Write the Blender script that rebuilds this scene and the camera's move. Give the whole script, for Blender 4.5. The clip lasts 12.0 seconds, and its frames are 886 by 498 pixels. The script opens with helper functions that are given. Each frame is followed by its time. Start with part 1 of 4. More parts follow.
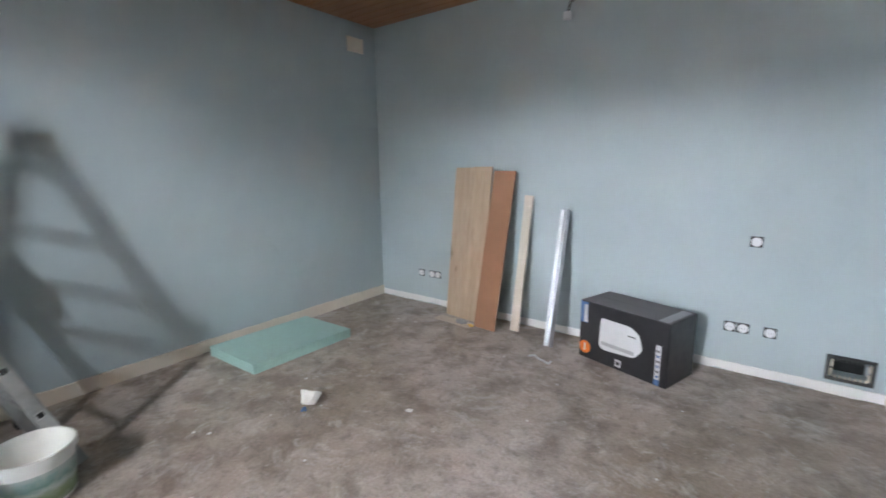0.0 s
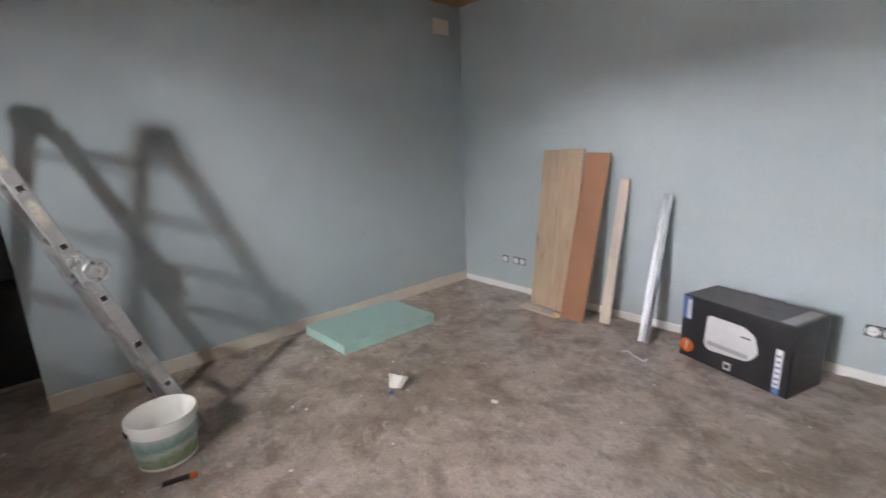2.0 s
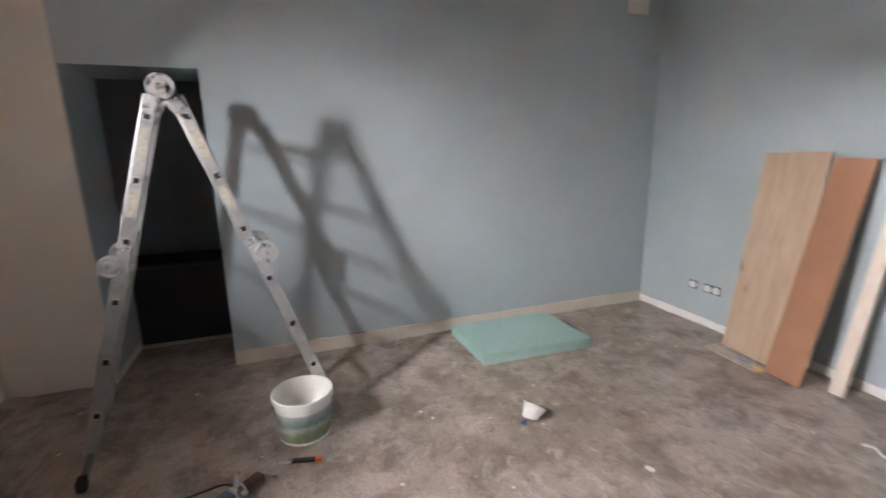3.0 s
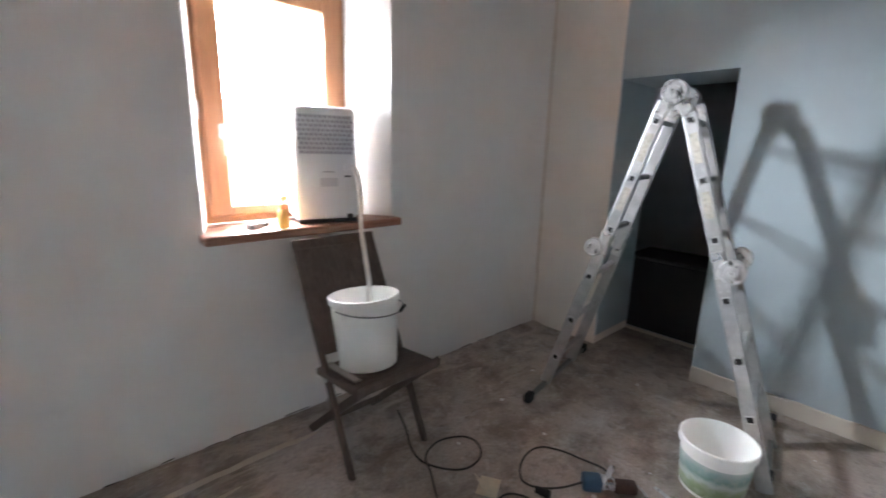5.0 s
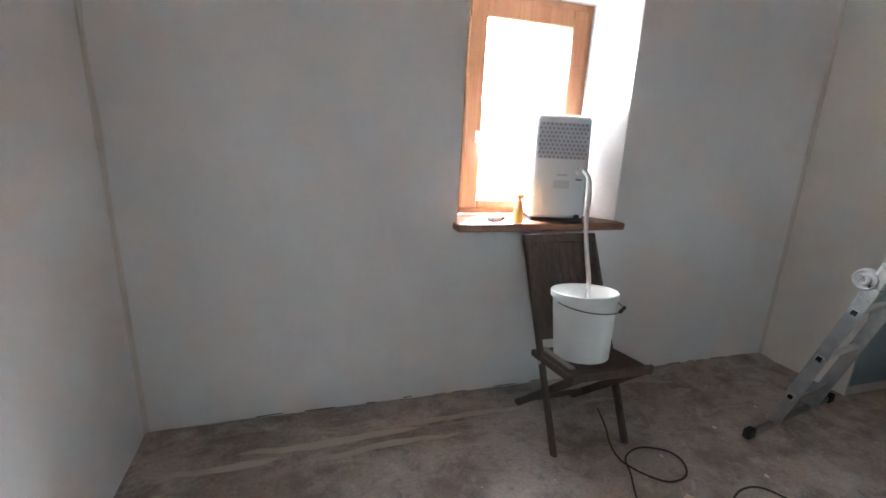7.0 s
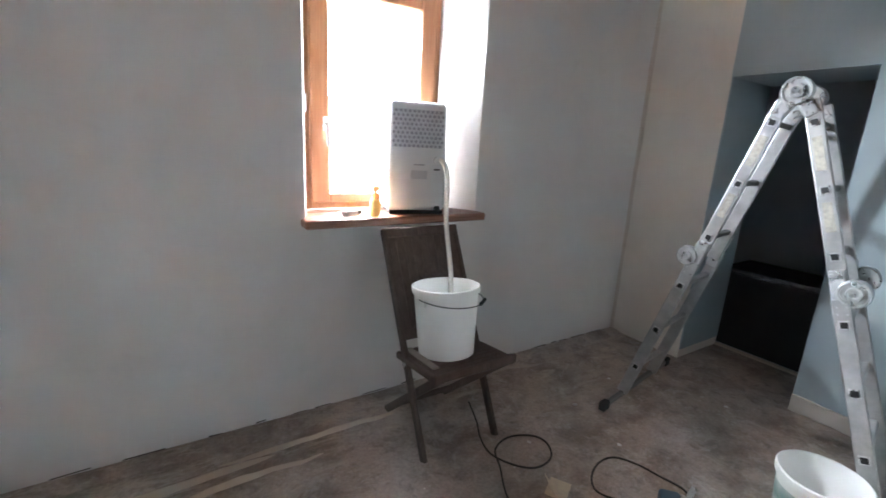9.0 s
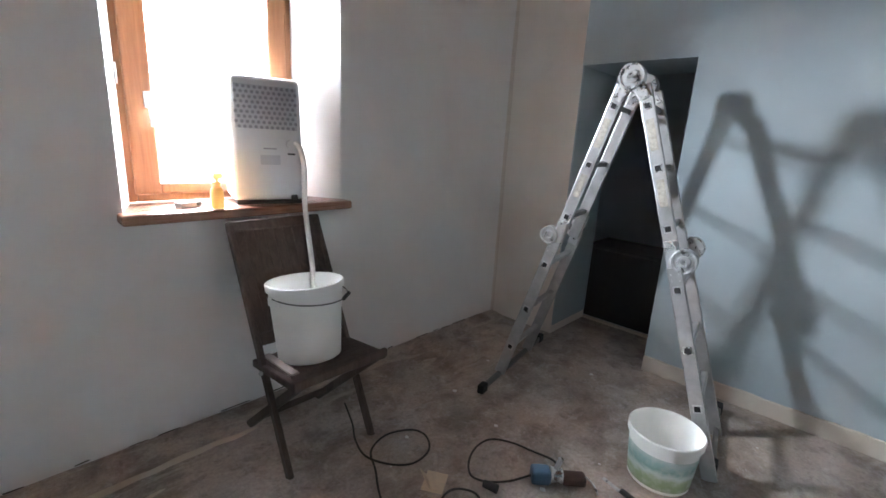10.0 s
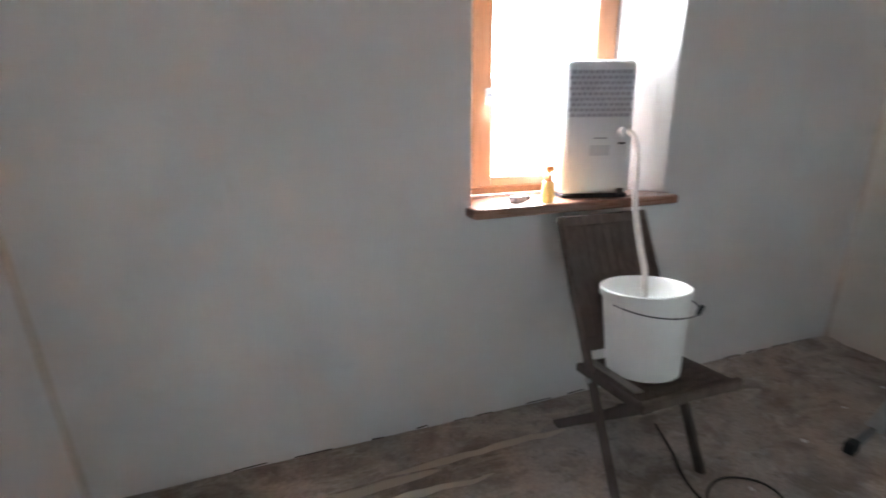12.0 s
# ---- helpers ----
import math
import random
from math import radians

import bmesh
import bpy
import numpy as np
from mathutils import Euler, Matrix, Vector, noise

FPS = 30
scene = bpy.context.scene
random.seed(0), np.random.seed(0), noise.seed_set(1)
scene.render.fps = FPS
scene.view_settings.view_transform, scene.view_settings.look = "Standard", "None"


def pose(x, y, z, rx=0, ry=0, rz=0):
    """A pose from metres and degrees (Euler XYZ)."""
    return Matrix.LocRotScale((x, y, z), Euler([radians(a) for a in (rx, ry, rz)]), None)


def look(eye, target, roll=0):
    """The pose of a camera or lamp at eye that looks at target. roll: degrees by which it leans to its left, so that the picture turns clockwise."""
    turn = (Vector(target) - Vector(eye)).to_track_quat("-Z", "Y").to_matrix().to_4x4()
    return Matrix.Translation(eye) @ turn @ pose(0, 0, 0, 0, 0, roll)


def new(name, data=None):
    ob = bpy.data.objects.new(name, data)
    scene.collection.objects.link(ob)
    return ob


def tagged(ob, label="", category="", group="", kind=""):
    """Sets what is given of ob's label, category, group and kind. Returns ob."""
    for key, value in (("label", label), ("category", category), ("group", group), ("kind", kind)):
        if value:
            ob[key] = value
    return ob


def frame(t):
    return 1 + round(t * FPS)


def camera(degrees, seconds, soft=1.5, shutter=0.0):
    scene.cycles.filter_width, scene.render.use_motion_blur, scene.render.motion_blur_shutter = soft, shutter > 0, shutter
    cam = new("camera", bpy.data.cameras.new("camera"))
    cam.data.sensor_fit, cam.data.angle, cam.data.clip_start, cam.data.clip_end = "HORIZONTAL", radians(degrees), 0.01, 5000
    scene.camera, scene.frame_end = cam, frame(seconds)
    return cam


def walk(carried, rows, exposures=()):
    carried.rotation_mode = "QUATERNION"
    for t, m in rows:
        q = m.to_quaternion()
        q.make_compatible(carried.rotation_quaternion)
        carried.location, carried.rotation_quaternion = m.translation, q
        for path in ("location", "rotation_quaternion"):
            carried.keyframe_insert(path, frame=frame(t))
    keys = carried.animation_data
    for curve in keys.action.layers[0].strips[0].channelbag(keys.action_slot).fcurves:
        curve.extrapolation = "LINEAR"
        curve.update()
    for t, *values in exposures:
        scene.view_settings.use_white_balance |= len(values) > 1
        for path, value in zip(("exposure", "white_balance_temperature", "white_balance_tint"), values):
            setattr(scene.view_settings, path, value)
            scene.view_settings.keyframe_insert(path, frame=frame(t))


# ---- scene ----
cam = camera(90.6, 12.0, 1.6, 0.4)
PATH = [
    (0, (-3.407, 3.414, 1.413), (-2.227, 1.844, 1.036), -0.7),
    (0.5, (-3.383, 3.394, 1.427), (-2.412, 1.688, 1.044), -0.3),
    (1, (-3.361, 3.402, 1.43), (-2.388, 1.7, 1.036), 0.0),
    (1.5, (-3.33, 3.45, 1.421), (-2.172, 1.876, 0.996), -0.6),
    (2, (-3.321, 3.391, 1.438), (-1.885, 2.073, 0.989), -2.2),
    (2.5, (-3.242, 3.229, 1.441), (-1.581, 2.206, 1.003), -2.0),
    (2.7, (-3.208, 3.184, 1.444), (-1.476, 2.285, 1.004), -1.6),
    (4.5, (-2.904, 2.803, 1.43), (-1.273, 3.873, 0.988), 1.2),
    (5, (-3.024, 2.715, 1.451), (-1.705, 4.151, 1.007), 1.5),
    (5.5, (-3.158, 2.653, 1.469), (-2.144, 4.313, 1.009), 1.6),
    (6, (-3.251, 2.641, 1.474), (-2.486, 4.428, 1.003), 2.1),
    (6.5, (-3.307, 2.625, 1.477), (-2.731, 4.479, 0.998), 2.8),
    (8.5, (-3.178, 2.692, 1.455), (-2.271, 4.41, 0.982), 3.4),
    (9, (-3.09, 2.729, 1.444), (-2.028, 4.357, 0.973), 3.2),
    (9.5, (-2.989, 2.741, 1.429), (-1.761, 4.247, 0.957), 3.2),
    (10, (-2.894, 2.728, 1.406), (-1.475, 4.054, 0.926), 3.3),
    (10.5, (-2.917, 2.811, 1.402), (-1.499, 4.133, 0.91), 2.8),
    (11, (-3.0, 2.949, 1.417), (-1.763, 4.439, 0.919), 1.4),
    (11.5, (-3.102, 3.067, 1.404), (-2.112, 4.722, 0.875), 0.2),
    (12, (-3.204, 3.14, 1.402), (-2.6, 4.962, 0.842), -0.7),
]
walk(cam, [(t, look(eye, target, roll)) for t, eye, target, roll in PATH],
     [(0, 3.65, 7150, 15), (1.0, 3.55, 7400, 17), (1.5, 3.55, 7600, 19), (2.0, 3.6, 7800, 21), (2.5, 3.75, 8000, 23), (4.5, 4.18, 7150, 19), (6.5, 4.32, 6700, 13), (8.5, 4.31, 6650, 13), (10.0, 4.16, 6800, 16), (10.5, 4.22, 6800, 16), (11.5, 4.34, 6800, 15), (12, 4.22, 6800, 14)])

# ---- light ----
SKY_STRENGTH = 0.15
world = bpy.data.worlds.new("sky")
scene.world = world
world.use_nodes = True
wn = world.node_tree
wn.nodes.clear()
w_out = wn.nodes.new("ShaderNodeOutputWorld")
w_bg = wn.nodes.new("ShaderNodeBackground")
w_sky = wn.nodes.new("ShaderNodeTexSky")
w_sky.sky_type = "NISHITA"
w_sky.sun_disc = False
w_sky.sun_elevation = radians(48)
w_sky.sun_rotation = radians(160)
w_sky.dust_density = 3.0
w_bg.inputs["Strength"].default_value = SKY_STRENGTH
wn.links.new(w_sky.outputs["Color"], w_bg.inputs["Color"])
wn.links.new(w_bg.outputs[0], w_out.inputs[0])

sun_data = bpy.data.lights.new("sun", "SUN")
sun_data.energy = 1.0
sun_data.angle = radians(12)
sun_data.color = (1.0, 0.95, 0.88)
sun = new("sun", sun_data)
sun.matrix_world = look((1.0, -4.0, 6.0), (0, 0, 0))

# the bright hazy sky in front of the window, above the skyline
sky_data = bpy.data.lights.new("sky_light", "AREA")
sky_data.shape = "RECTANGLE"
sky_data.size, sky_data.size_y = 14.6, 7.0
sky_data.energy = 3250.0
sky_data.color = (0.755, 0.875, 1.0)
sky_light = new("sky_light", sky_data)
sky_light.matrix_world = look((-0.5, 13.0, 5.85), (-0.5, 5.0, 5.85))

# added lamp strip outside, not a known source; sharpens the walls' upper light edge
band_data = bpy.data.lights.new("added_band_lamp", "AREA")
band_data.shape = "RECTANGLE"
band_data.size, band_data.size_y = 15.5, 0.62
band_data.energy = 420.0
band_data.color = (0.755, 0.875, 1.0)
band_light = new("added_band_lamp", band_data)
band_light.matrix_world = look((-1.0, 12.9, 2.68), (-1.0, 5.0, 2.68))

# added small lamp in the opening for window light, casts the sharp ladder shadow
win_data = bpy.data.lights.new("added_window_lamp", "AREA")
win_data.shape = "RECTANGLE"
win_data.size, win_data.size_y = 0.13, 0.20
win_data.energy = 0.50
win_data.spread = radians(54)
win_data.color = (0.755, 0.875, 1.0)
added_window_lamp = new("added_window_lamp", win_data)
added_window_lamp.matrix_world = look((-1.84, 5.04, 2.03), (0.0, 2.35, 0.95))


# ---- materials ----
class Nodes:
    """A small wrapper round a node material."""

    def __init__(self, name):
        self.mat = bpy.data.materials.new(name)
        self.mat.use_nodes = True
        self.t = self.mat.node_tree
        self.bsdf = self.t.nodes["Principled BSDF"]
        self.coord = None

    def add(self, kind, **ins):
        n = self.t.nodes.new(kind)
        for k, v in ins.items():
            key = k.replace("_", " ")
            if hasattr(v, "is_output"):
                self.t.links.new(v, n.inputs[key])
            else:
                n.inputs[key].default_value = v
        return n

    def link(self, a, b):
        self.t.links.new(a, b)

    def pos(self):
        if self.coord is None:
            g = self.t.nodes.new("ShaderNodeNewGeometry")
            self.coord = g.outputs["Position"]
        return self.coord

    def obj(self):
        return self.t.nodes.new("ShaderNodeTexCoord").outputs["Object"]

    def scaled(self, vec, sx, sy, sz, loc=(0, 0, 0)):
        m = self.t.nodes.new("ShaderNodeMapping")
        m.inputs["Scale"].default_value = (sx, sy, sz)
        m.inputs["Location"].default_value = loc
        self.link(vec, m.inputs["Vector"])
        return m.outputs[0]

    def noise(self, vec, scale, detail=4.0, rough=0.55, distort=0.0):
        n = self.add("ShaderNodeTexNoise", Scale=scale, Detail=detail, Roughness=rough, Distortion=distort)
        self.link(vec, n.inputs["Vector"])
        return n.outputs["Fac"]

    def ramp(self, fac, *stops):
        r = self.t.nodes.new("ShaderNodeValToRGB")
        e = r.color_ramp.elements
        while len(e) < len(stops):
            e.new(0.5)
        for el, (p, c) in zip(e, stops):
            el.position = p
            el.color = (*c, 1) if len(c) == 3 else c
        self.link(fac, r.inputs[0])
        return r.outputs[0]

    def mix(self, fac, a, b, mode="MIX"):
        n = self.t.nodes.new("ShaderNodeMix")
        n.data_type, n.blend_type = "RGBA", mode
        for sock, v in ((n.inputs[0], fac), (n.inputs[6], a), (n.inputs[7], b)):
            if hasattr(v, "is_output"):
                self.link(v, sock)
            else:
                sock.default_value = v if isinstance(v, (int, float)) else (*v, 1)
        return n.outputs[2]

    def bump(self, height, strength, dist=0.01, normal=None):
        b = self.add("ShaderNodeBump", Strength=strength, Distance=dist)
        self.link(height, b.inputs["Height"])
        if normal is not None:
            self.link(normal, b.inputs["Normal"])
        self.link(b.outputs[0], self.bsdf.inputs["Normal"])
        return b.outputs[0]

    def set(self, color=None, rough=None, metal=None, **more):
        for key, v in (("Base Color", color), ("Roughness", rough), ("Metallic", metal), *((k.replace("_", " "), v) for k, v in more.items())):
            if v is None:
                continue
            if hasattr(v, "is_output"):
                self.link(v, self.bsdf.inputs[key])
            else:
                self.bsdf.inputs[key].default_value = (*v, 1) if isinstance(v, tuple) and len(v) == 3 else v
        return self.mat


def grey(v):
    return (v, v, v)


def plaster(name, base, dirt, spread=0.06, bump=0.25):
    """Rolled wall paint: fine roller stipple, soft clouds and a few scuffs."""
    n = Nodes(name)
    p = n.pos()
    cloud = n.noise(p, 0.9, 5, 0.6, 0.4)
    fine = n.noise(p, 260, 2, 0.6)
    mid = n.noise(p, 22, 4, 0.6)
    hi = tuple(min(1, c * (1 + spread)) for c in base)
    lo = tuple(c * (1 - spread) for c in base)
    col = n.ramp(cloud, (0.3, lo), (0.7, hi))
    col = n.mix(n.ramp(n.noise(p, 3.2, 6, 0.62, 0.8), (0.6, grey(0)), (0.78, grey(0.35))), col, dirt)
    n.set(col, n.ramp(mid, (0.3, grey(0.62)), (0.7, grey(0.8))))
    b = n.bump(mid, bump * 0.6, 0.006)
    n.bump(fine, bump, 0.0015, b)
    return n.mat


def concrete():
    """Old screed: brown and grey patches, whitish scuffs, long mortar smears, paint specks."""
    n = Nodes("concrete")
    p = n.pos()
    big = n.noise(p, 0.8, 7, 0.62, 0.3)
    mid = n.noise(p, 3.6, 7, 0.62, 0.3)
    fine = n.noise(p, 60, 6, 0.78)
    col = n.ramp(big, (0.32, (0.33, 0.265, 0.205)), (0.5, (0.46, 0.39, 0.345)), (0.66, (0.55, 0.485, 0.455)))
    col = n.mix(n.ramp(mid, (0.36, grey(0.85)), (0.55, grey(0))), col, (0.23, 0.185, 0.15))
    col = n.mix(n.ramp(n.noise(p, 12, 8, 0.72, 0.1), (0.36, grey(0.55)), (0.48, grey(0))), col, (0.19, 0.16, 0.14))
    col = n.mix(n.ramp(n.noise(n.scaled(p, 1, 1, 1, (3, 7, 0)), 5.0, 9, 0.74, 0.5), (0.53, grey(0)), (0.70, grey(0.7))), col, (0.66, 0.615, 0.60))
    # rubbed pale patches
    sc = n.noise(n.scaled(p, 3.6, 4.6, 1.0, (1, 4, 0)), 2.2, 7, 0.72, 0.5)
    col = n.mix(n.ramp(sc, (0.56, grey(0)), (0.68, grey(0.55))), col, (0.64, 0.61, 0.58))
    # sandy mortar smears along the window wall
    s = n.noise(n.scaled(p, 1.1, 3.4, 1.0), 1.8, 7, 0.66, 1.2)
    sep = n.add("ShaderNodeSeparateXYZ", Vector=p)
    near = n.add("ShaderNodeMapRange", Value=sep.outputs["Y"])
    near.inputs["From Min"].default_value, near.inputs["From Max"].default_value = 3.9, 4.6
    smear = n.mix(1.0, n.ramp(s, (0.52, grey(0)), (0.62, grey(0.7))), near.outputs[0], "MULTIPLY")
    col = n.mix(smear, col, (0.60, 0.53, 0.455))
    # white paint specks
    v = n.add("ShaderNodeTexVoronoi", Scale=13.0)
    n.link(p, v.inputs["Vector"])
    spot = n.ramp(v.outputs["Distance"], (0.045, grey(1)), (0.085, grey(0)))
    rare = n.ramp(n.noise(p, 3.1, 2), (0.55, grey(0)), (0.62, grey(0.8)))
    col = n.mix(n.mix(1.0, spot, rare, "MULTIPLY"), col, (0.58, 0.57, 0.55))
    col = n.mix(0.48, col, n.ramp(fine, (0.3, (0.25, 0.23, 0.22)), (0.7, (0.72, 0.70, 0.69))), "OVERLAY")
    n.set(col, n.ramp(mid, (0.3, grey(0.55)), (0.7, grey(0.8))))
    b = n.bump(mid, 0.3, 0.008)
    n.bump(fine, 0.18, 0.002, b)
    return n.mat


def wood(name, dark, light, axis="z", scale=1.0, rough=0.55, knots=0.0):
    n = Nodes(name)
    v = n.obj()
    st = {"x": (0.5, 9, 9), "y": (9, 0.5, 9), "z": (9, 9, 0.5)}[axis]
    inf = n.t.nodes.new("ShaderNodeObjectInfo").outputs["Random"]
    off = n.add("ShaderNodeVectorMath")
    off.operation = "ADD"
    n.link(v, off.inputs[0])
    cx = n.add("ShaderNodeCombineXYZ")
    mul = n.add("ShaderNodeMath")
    mul.operation = "MULTIPLY"
    mul.inputs[1].default_value = 7.0
    n.link(inf, mul.inputs[0])
    for i in range(3):
        n.link(mul.outputs[0], cx.inputs[i])
    n.link(cx.outputs[0], off.inputs[1])
    q = n.scaled(off.outputs[0], *(s * scale for s in st))
    g = n.noise(q, 2.2, 6, 0.6, 1.2)
    f = n.noise(q, 14, 5, 0.6, 0.3)
    col = n.ramp(g, (0.3, dark), (0.7, light))
    col = n.mix(0.3, col, n.ramp(f, (0.3, dark), (0.7, light)))
    if knots:
        k = n.noise(n.scaled(off.outputs[0], 5, 5, 2.0), 1.3, 3, 0.5, 0.8)
        col = n.mix(n.ramp(k, (0.66, grey(0)), (0.76, grey(knots))), col, tuple(c * 0.35 for c in dark))
        # one long knot in the decor
        d = n.add("ShaderNodeVectorMath")
        d.operation = "LENGTH"
        n.link(n.scaled(n.pos(), 52.0, 0.0, 15.0, (1.092 * 52, 0, -0.45 * 15)), d.inputs[0])
        wob = n.add("ShaderNodeMath")
        wob.operation = "MULTIPLY_ADD"
        n.link(f, wob.inputs[0])
        wob.inputs[1].default_value = 0.9
        n.link(d.outputs["Value"], wob.inputs[2])
        col = n.mix(n.ramp(wob.outputs[0], (0.55, grey(0.75)), (1.0, grey(0))), col, tuple(c * 0.45 for c in dark))
    n.set(col, n.ramp(f, (0.3, grey(rough - 0.1)), (0.7, grey(rough + 0.1))))
    n.bump(f, 0.15, 0.002)
    return n.mat


def plain(name, color, rough=0.5, metal=0.0, vary=0.08, scale=18.0, bump=0.05, **more):
    """One-coloured stuff with handling marks."""
    n = Nodes(name)
    v = n.obj()
    a = n.noise(v, scale, 5, 0.6)
    b = n.noise(v, scale * 9, 3, 0.6)
    lo, hi = tuple(c * (1 - vary) for c in color), tuple(min(1, c * (1 + vary)) for c in color)
    n.set(n.ramp(a, (0.3, lo), (0.7, hi)), n.ramp(a, (0.3, grey(max(0.03, rough - 0.08))), (0.7, grey(min(1, rough + 0.08)))), metal, **more)
    n.bump(b, bump, 0.002)
    return n.mat


M_BLUE = plaster("blue_wall_paint", (0.40, 0.475, 0.50), (0.345, 0.41, 0.43), 0.05)
M_CREAM = plaster("bare_plaster", (0.845, 0.815, 0.79), (0.72, 0.675, 0.635), 0.06, 0.4)
M_WARM = plaster("warm_bare_plaster", (0.87, 0.815, 0.75), (0.74, 0.68, 0.60), 0.06, 0.4)
M_CORNER = plaster("stained_corner_joint", (0.74, 0.67, 0.60), (0.52, 0.43, 0.35), 0.10, 0.5)
M_SAND = plaster("sandy_mortar", (0.55, 0.47, 0.38), (0.38, 0.31, 0.24), 0.12, 0.6)
M_STRIP = plaster("unpainted_wall_foot", (0.66, 0.595, 0.51), (0.40, 0.31, 0.22), 0.12, 0.6)
M_WHITE_STRIP = plaster("white_wall_foot", (0.78, 0.77, 0.76), (0.48, 0.44, 0.40), 0.06, 0.5)
M_REVEAL = plaster("white_reveal", (0.78, 0.76, 0.72), (0.6, 0.5, 0.38), 0.04, 0.3)
M_FLOOR = concrete()
M_CEIL = wood("ceiling_boards", (0.27, 0.11, 0.05), (0.42, 0.19, 0.09), "x", 1.0, 0.45)
M_FRAME = wood("window_wood", (0.36, 0.15, 0.07), (0.55, 0.27, 0.14), "z", 1.2, 0.4)
M_SILL = wood("sill_wood", (0.22, 0.09, 0.055), (0.36, 0.17, 0.105), "x", 1.0, 0.3)
M_OAK = wood("oak_laminate", (0.43, 0.295, 0.195), (0.60, 0.455, 0.335), "z", 0.8, 0.5, 0.8)
M_HDF = plain("brown_fibreboard", (0.36, 0.175, 0.10), 0.7, 0, 0.08, 6)
M_PALE = wood("pale_wood", (0.60, 0.50, 0.42), (0.73, 0.645, 0.56), "z", 1.0, 0.6)
M_CHAIR = wood("weathered_dark_wood", (0.055, 0.038, 0.03), (0.14, 0.10, 0.08), "z", 1.6, 0.6)
M_STICK = wood("scuffed_pale_slat", (0.22, 0.19, 0.165), (0.40, 0.355, 0.32), "y", 1.0, 0.5)
M_ALU = plain("dull_aluminium", (0.48, 0.48, 0.475), 0.42, 0.75, 0.16, 16, 0.08)
M_CAST = plain("cast_aluminium_hinge", (0.64, 0.64, 0.635), 0.30, 0.75, 0.10, 25, 0.06)
M_ZINC = plain("galvanised_steel", (0.74, 0.76, 0.78), 0.42, 1.0, 0.03, 1.0, 0.0)
M_STEEL = plain("scratched_steel", (0.55, 0.55, 0.55), 0.3, 0.9, 0.15, 40, 0.2)
M_HOLE = plain("rung_socket_black", (0.012, 0.012, 0.012), 0.8)
M_RUBBER = plain("black_rubber", (0.02, 0.02, 0.02), 0.75)
M_STICKER = plain("worn_sticker", (0.40, 0.37, 0.31), 0.7, 0, 0.3, 60)
M_DARKBAND = plain("ribbed_dark_rung", (0.20, 0.20, 0.19), 0.45, 0.6, 0.15, 40)
M_FOAM = plain("aqua_insulation_foam", (0.39, 0.60, 0.555), 0.5, 0, 0.06, 30, 0.15)
M_CARD = plain("black_printed_card", (0.022, 0.021, 0.024), 0.42, 0, 0.2, 12)
M_CARDTOP = plain("grey_printed_card", (0.12, 0.11, 0.115), 0.5, 0, 0.2, 10)
M_PRINT_WHITE = plain("white_print", (0.62, 0.62, 0.64), 0.5, 0, 0.05, 8)
M_PRINT_GREY = plain("grey_print", (0.38, 0.38, 0.40), 0.5, 0, 0.08, 8)
M_PRINT_PALE = plain("pale_grey_print", (0.56, 0.57, 0.59), 0.5, 0, 0.05, 8)
M_PRINT_ORANGE = plain("orange_print", (0.75, 0.17, 0.03), 0.5, 0, 0.1, 20)
M_PRINT_BLUE = plain("blue_print", (0.08, 0.17, 0.36), 0.5, 0, 0.1, 20)
M_PLASTIC = plain("white_plastic", (0.72, 0.73, 0.74), 0.4, 0, 0.03, 8)
M_PAIL = plain("milky_white_plastic", (0.88, 0.88, 0.85), 0.35, 0, 0.03, 6, 0.03)
M_GRILLE = plain("grey_grille", (0.55, 0.56, 0.60), 0.5)
M_HOLEGREY = plain("grille_hole_grey", (0.33, 0.33, 0.36), 0.7)
M_JOINT = plain("dirty_open_joint", (0.075, 0.055, 0.04), 0.9, 0, 0.3, 40)
M_DARK = plain("dark_plastic", (0.03, 0.03, 0.032), 0.5)
M_PAPER = plain("white_paper", (0.87, 0.86, 0.84), 0.8, 0, 0.05, 40, 0.3)
M_BEIGE = plain("beige_plastic", (0.66, 0.59, 0.48), 0.5, 0, 0.1, 12)
M_COVER = plain("cream_cover_plastic", (0.82, 0.76, 0.66), 0.5, 0, 0.05, 12)
M_CABLE = plain("black_cable", (0.035, 0.03, 0.027), 0.6)
M_HOSE = plain("milky_hose", (0.72, 0.70, 0.66), 0.35)
M_BLUEPL = plain("blue_plastic", (0.05, 0.11, 0.18), 0.45, 0, 0.15, 30)
M_BROWNPL = plain("rust_brown_plastic", (0.08, 0.038, 0.028), 0.5, 0, 0.2, 30)
M_ORANGE = plain("orange_plastic", (0.80, 0.16, 0.03), 0.45)
M_YELLOW = plain("yellow_plastic", (0.88, 0.60, 0.18), 0.4, 0, 0.05, 18, 0.02, Transmission_Weight=0.2)
M_CAP = plain("orange_cap_plastic", (0.90, 0.34, 0.08), 0.4, 0, 0.05, 18, 0.02, Transmission_Weight=0.25)
M_KRAFT = plain("cardboard", (0.72, 0.62, 0.48), 0.8, 0, 0.1, 25)
M_HALL = plaster("dark_hall_plaster", (0.62, 0.63, 0.66), (0.5, 0.5, 0.52), 0.1)
# near-black of the block that darkens the lower hall
M_BLACKBOX = plain("hall_block_black", (0.028, 0.028, 0.031), 0.8)
M_GRASS = plain("pale_gravel", (0.30, 0.27, 0.23), 0.9, 0, 0.2, 0.4)
# two dark tones for the unseen light blocker outside
M_BLOCKER_TOP = plain("blocker_top_dark", (0.05, 0.04, 0.04), 0.8, 0, 0.2, 2)
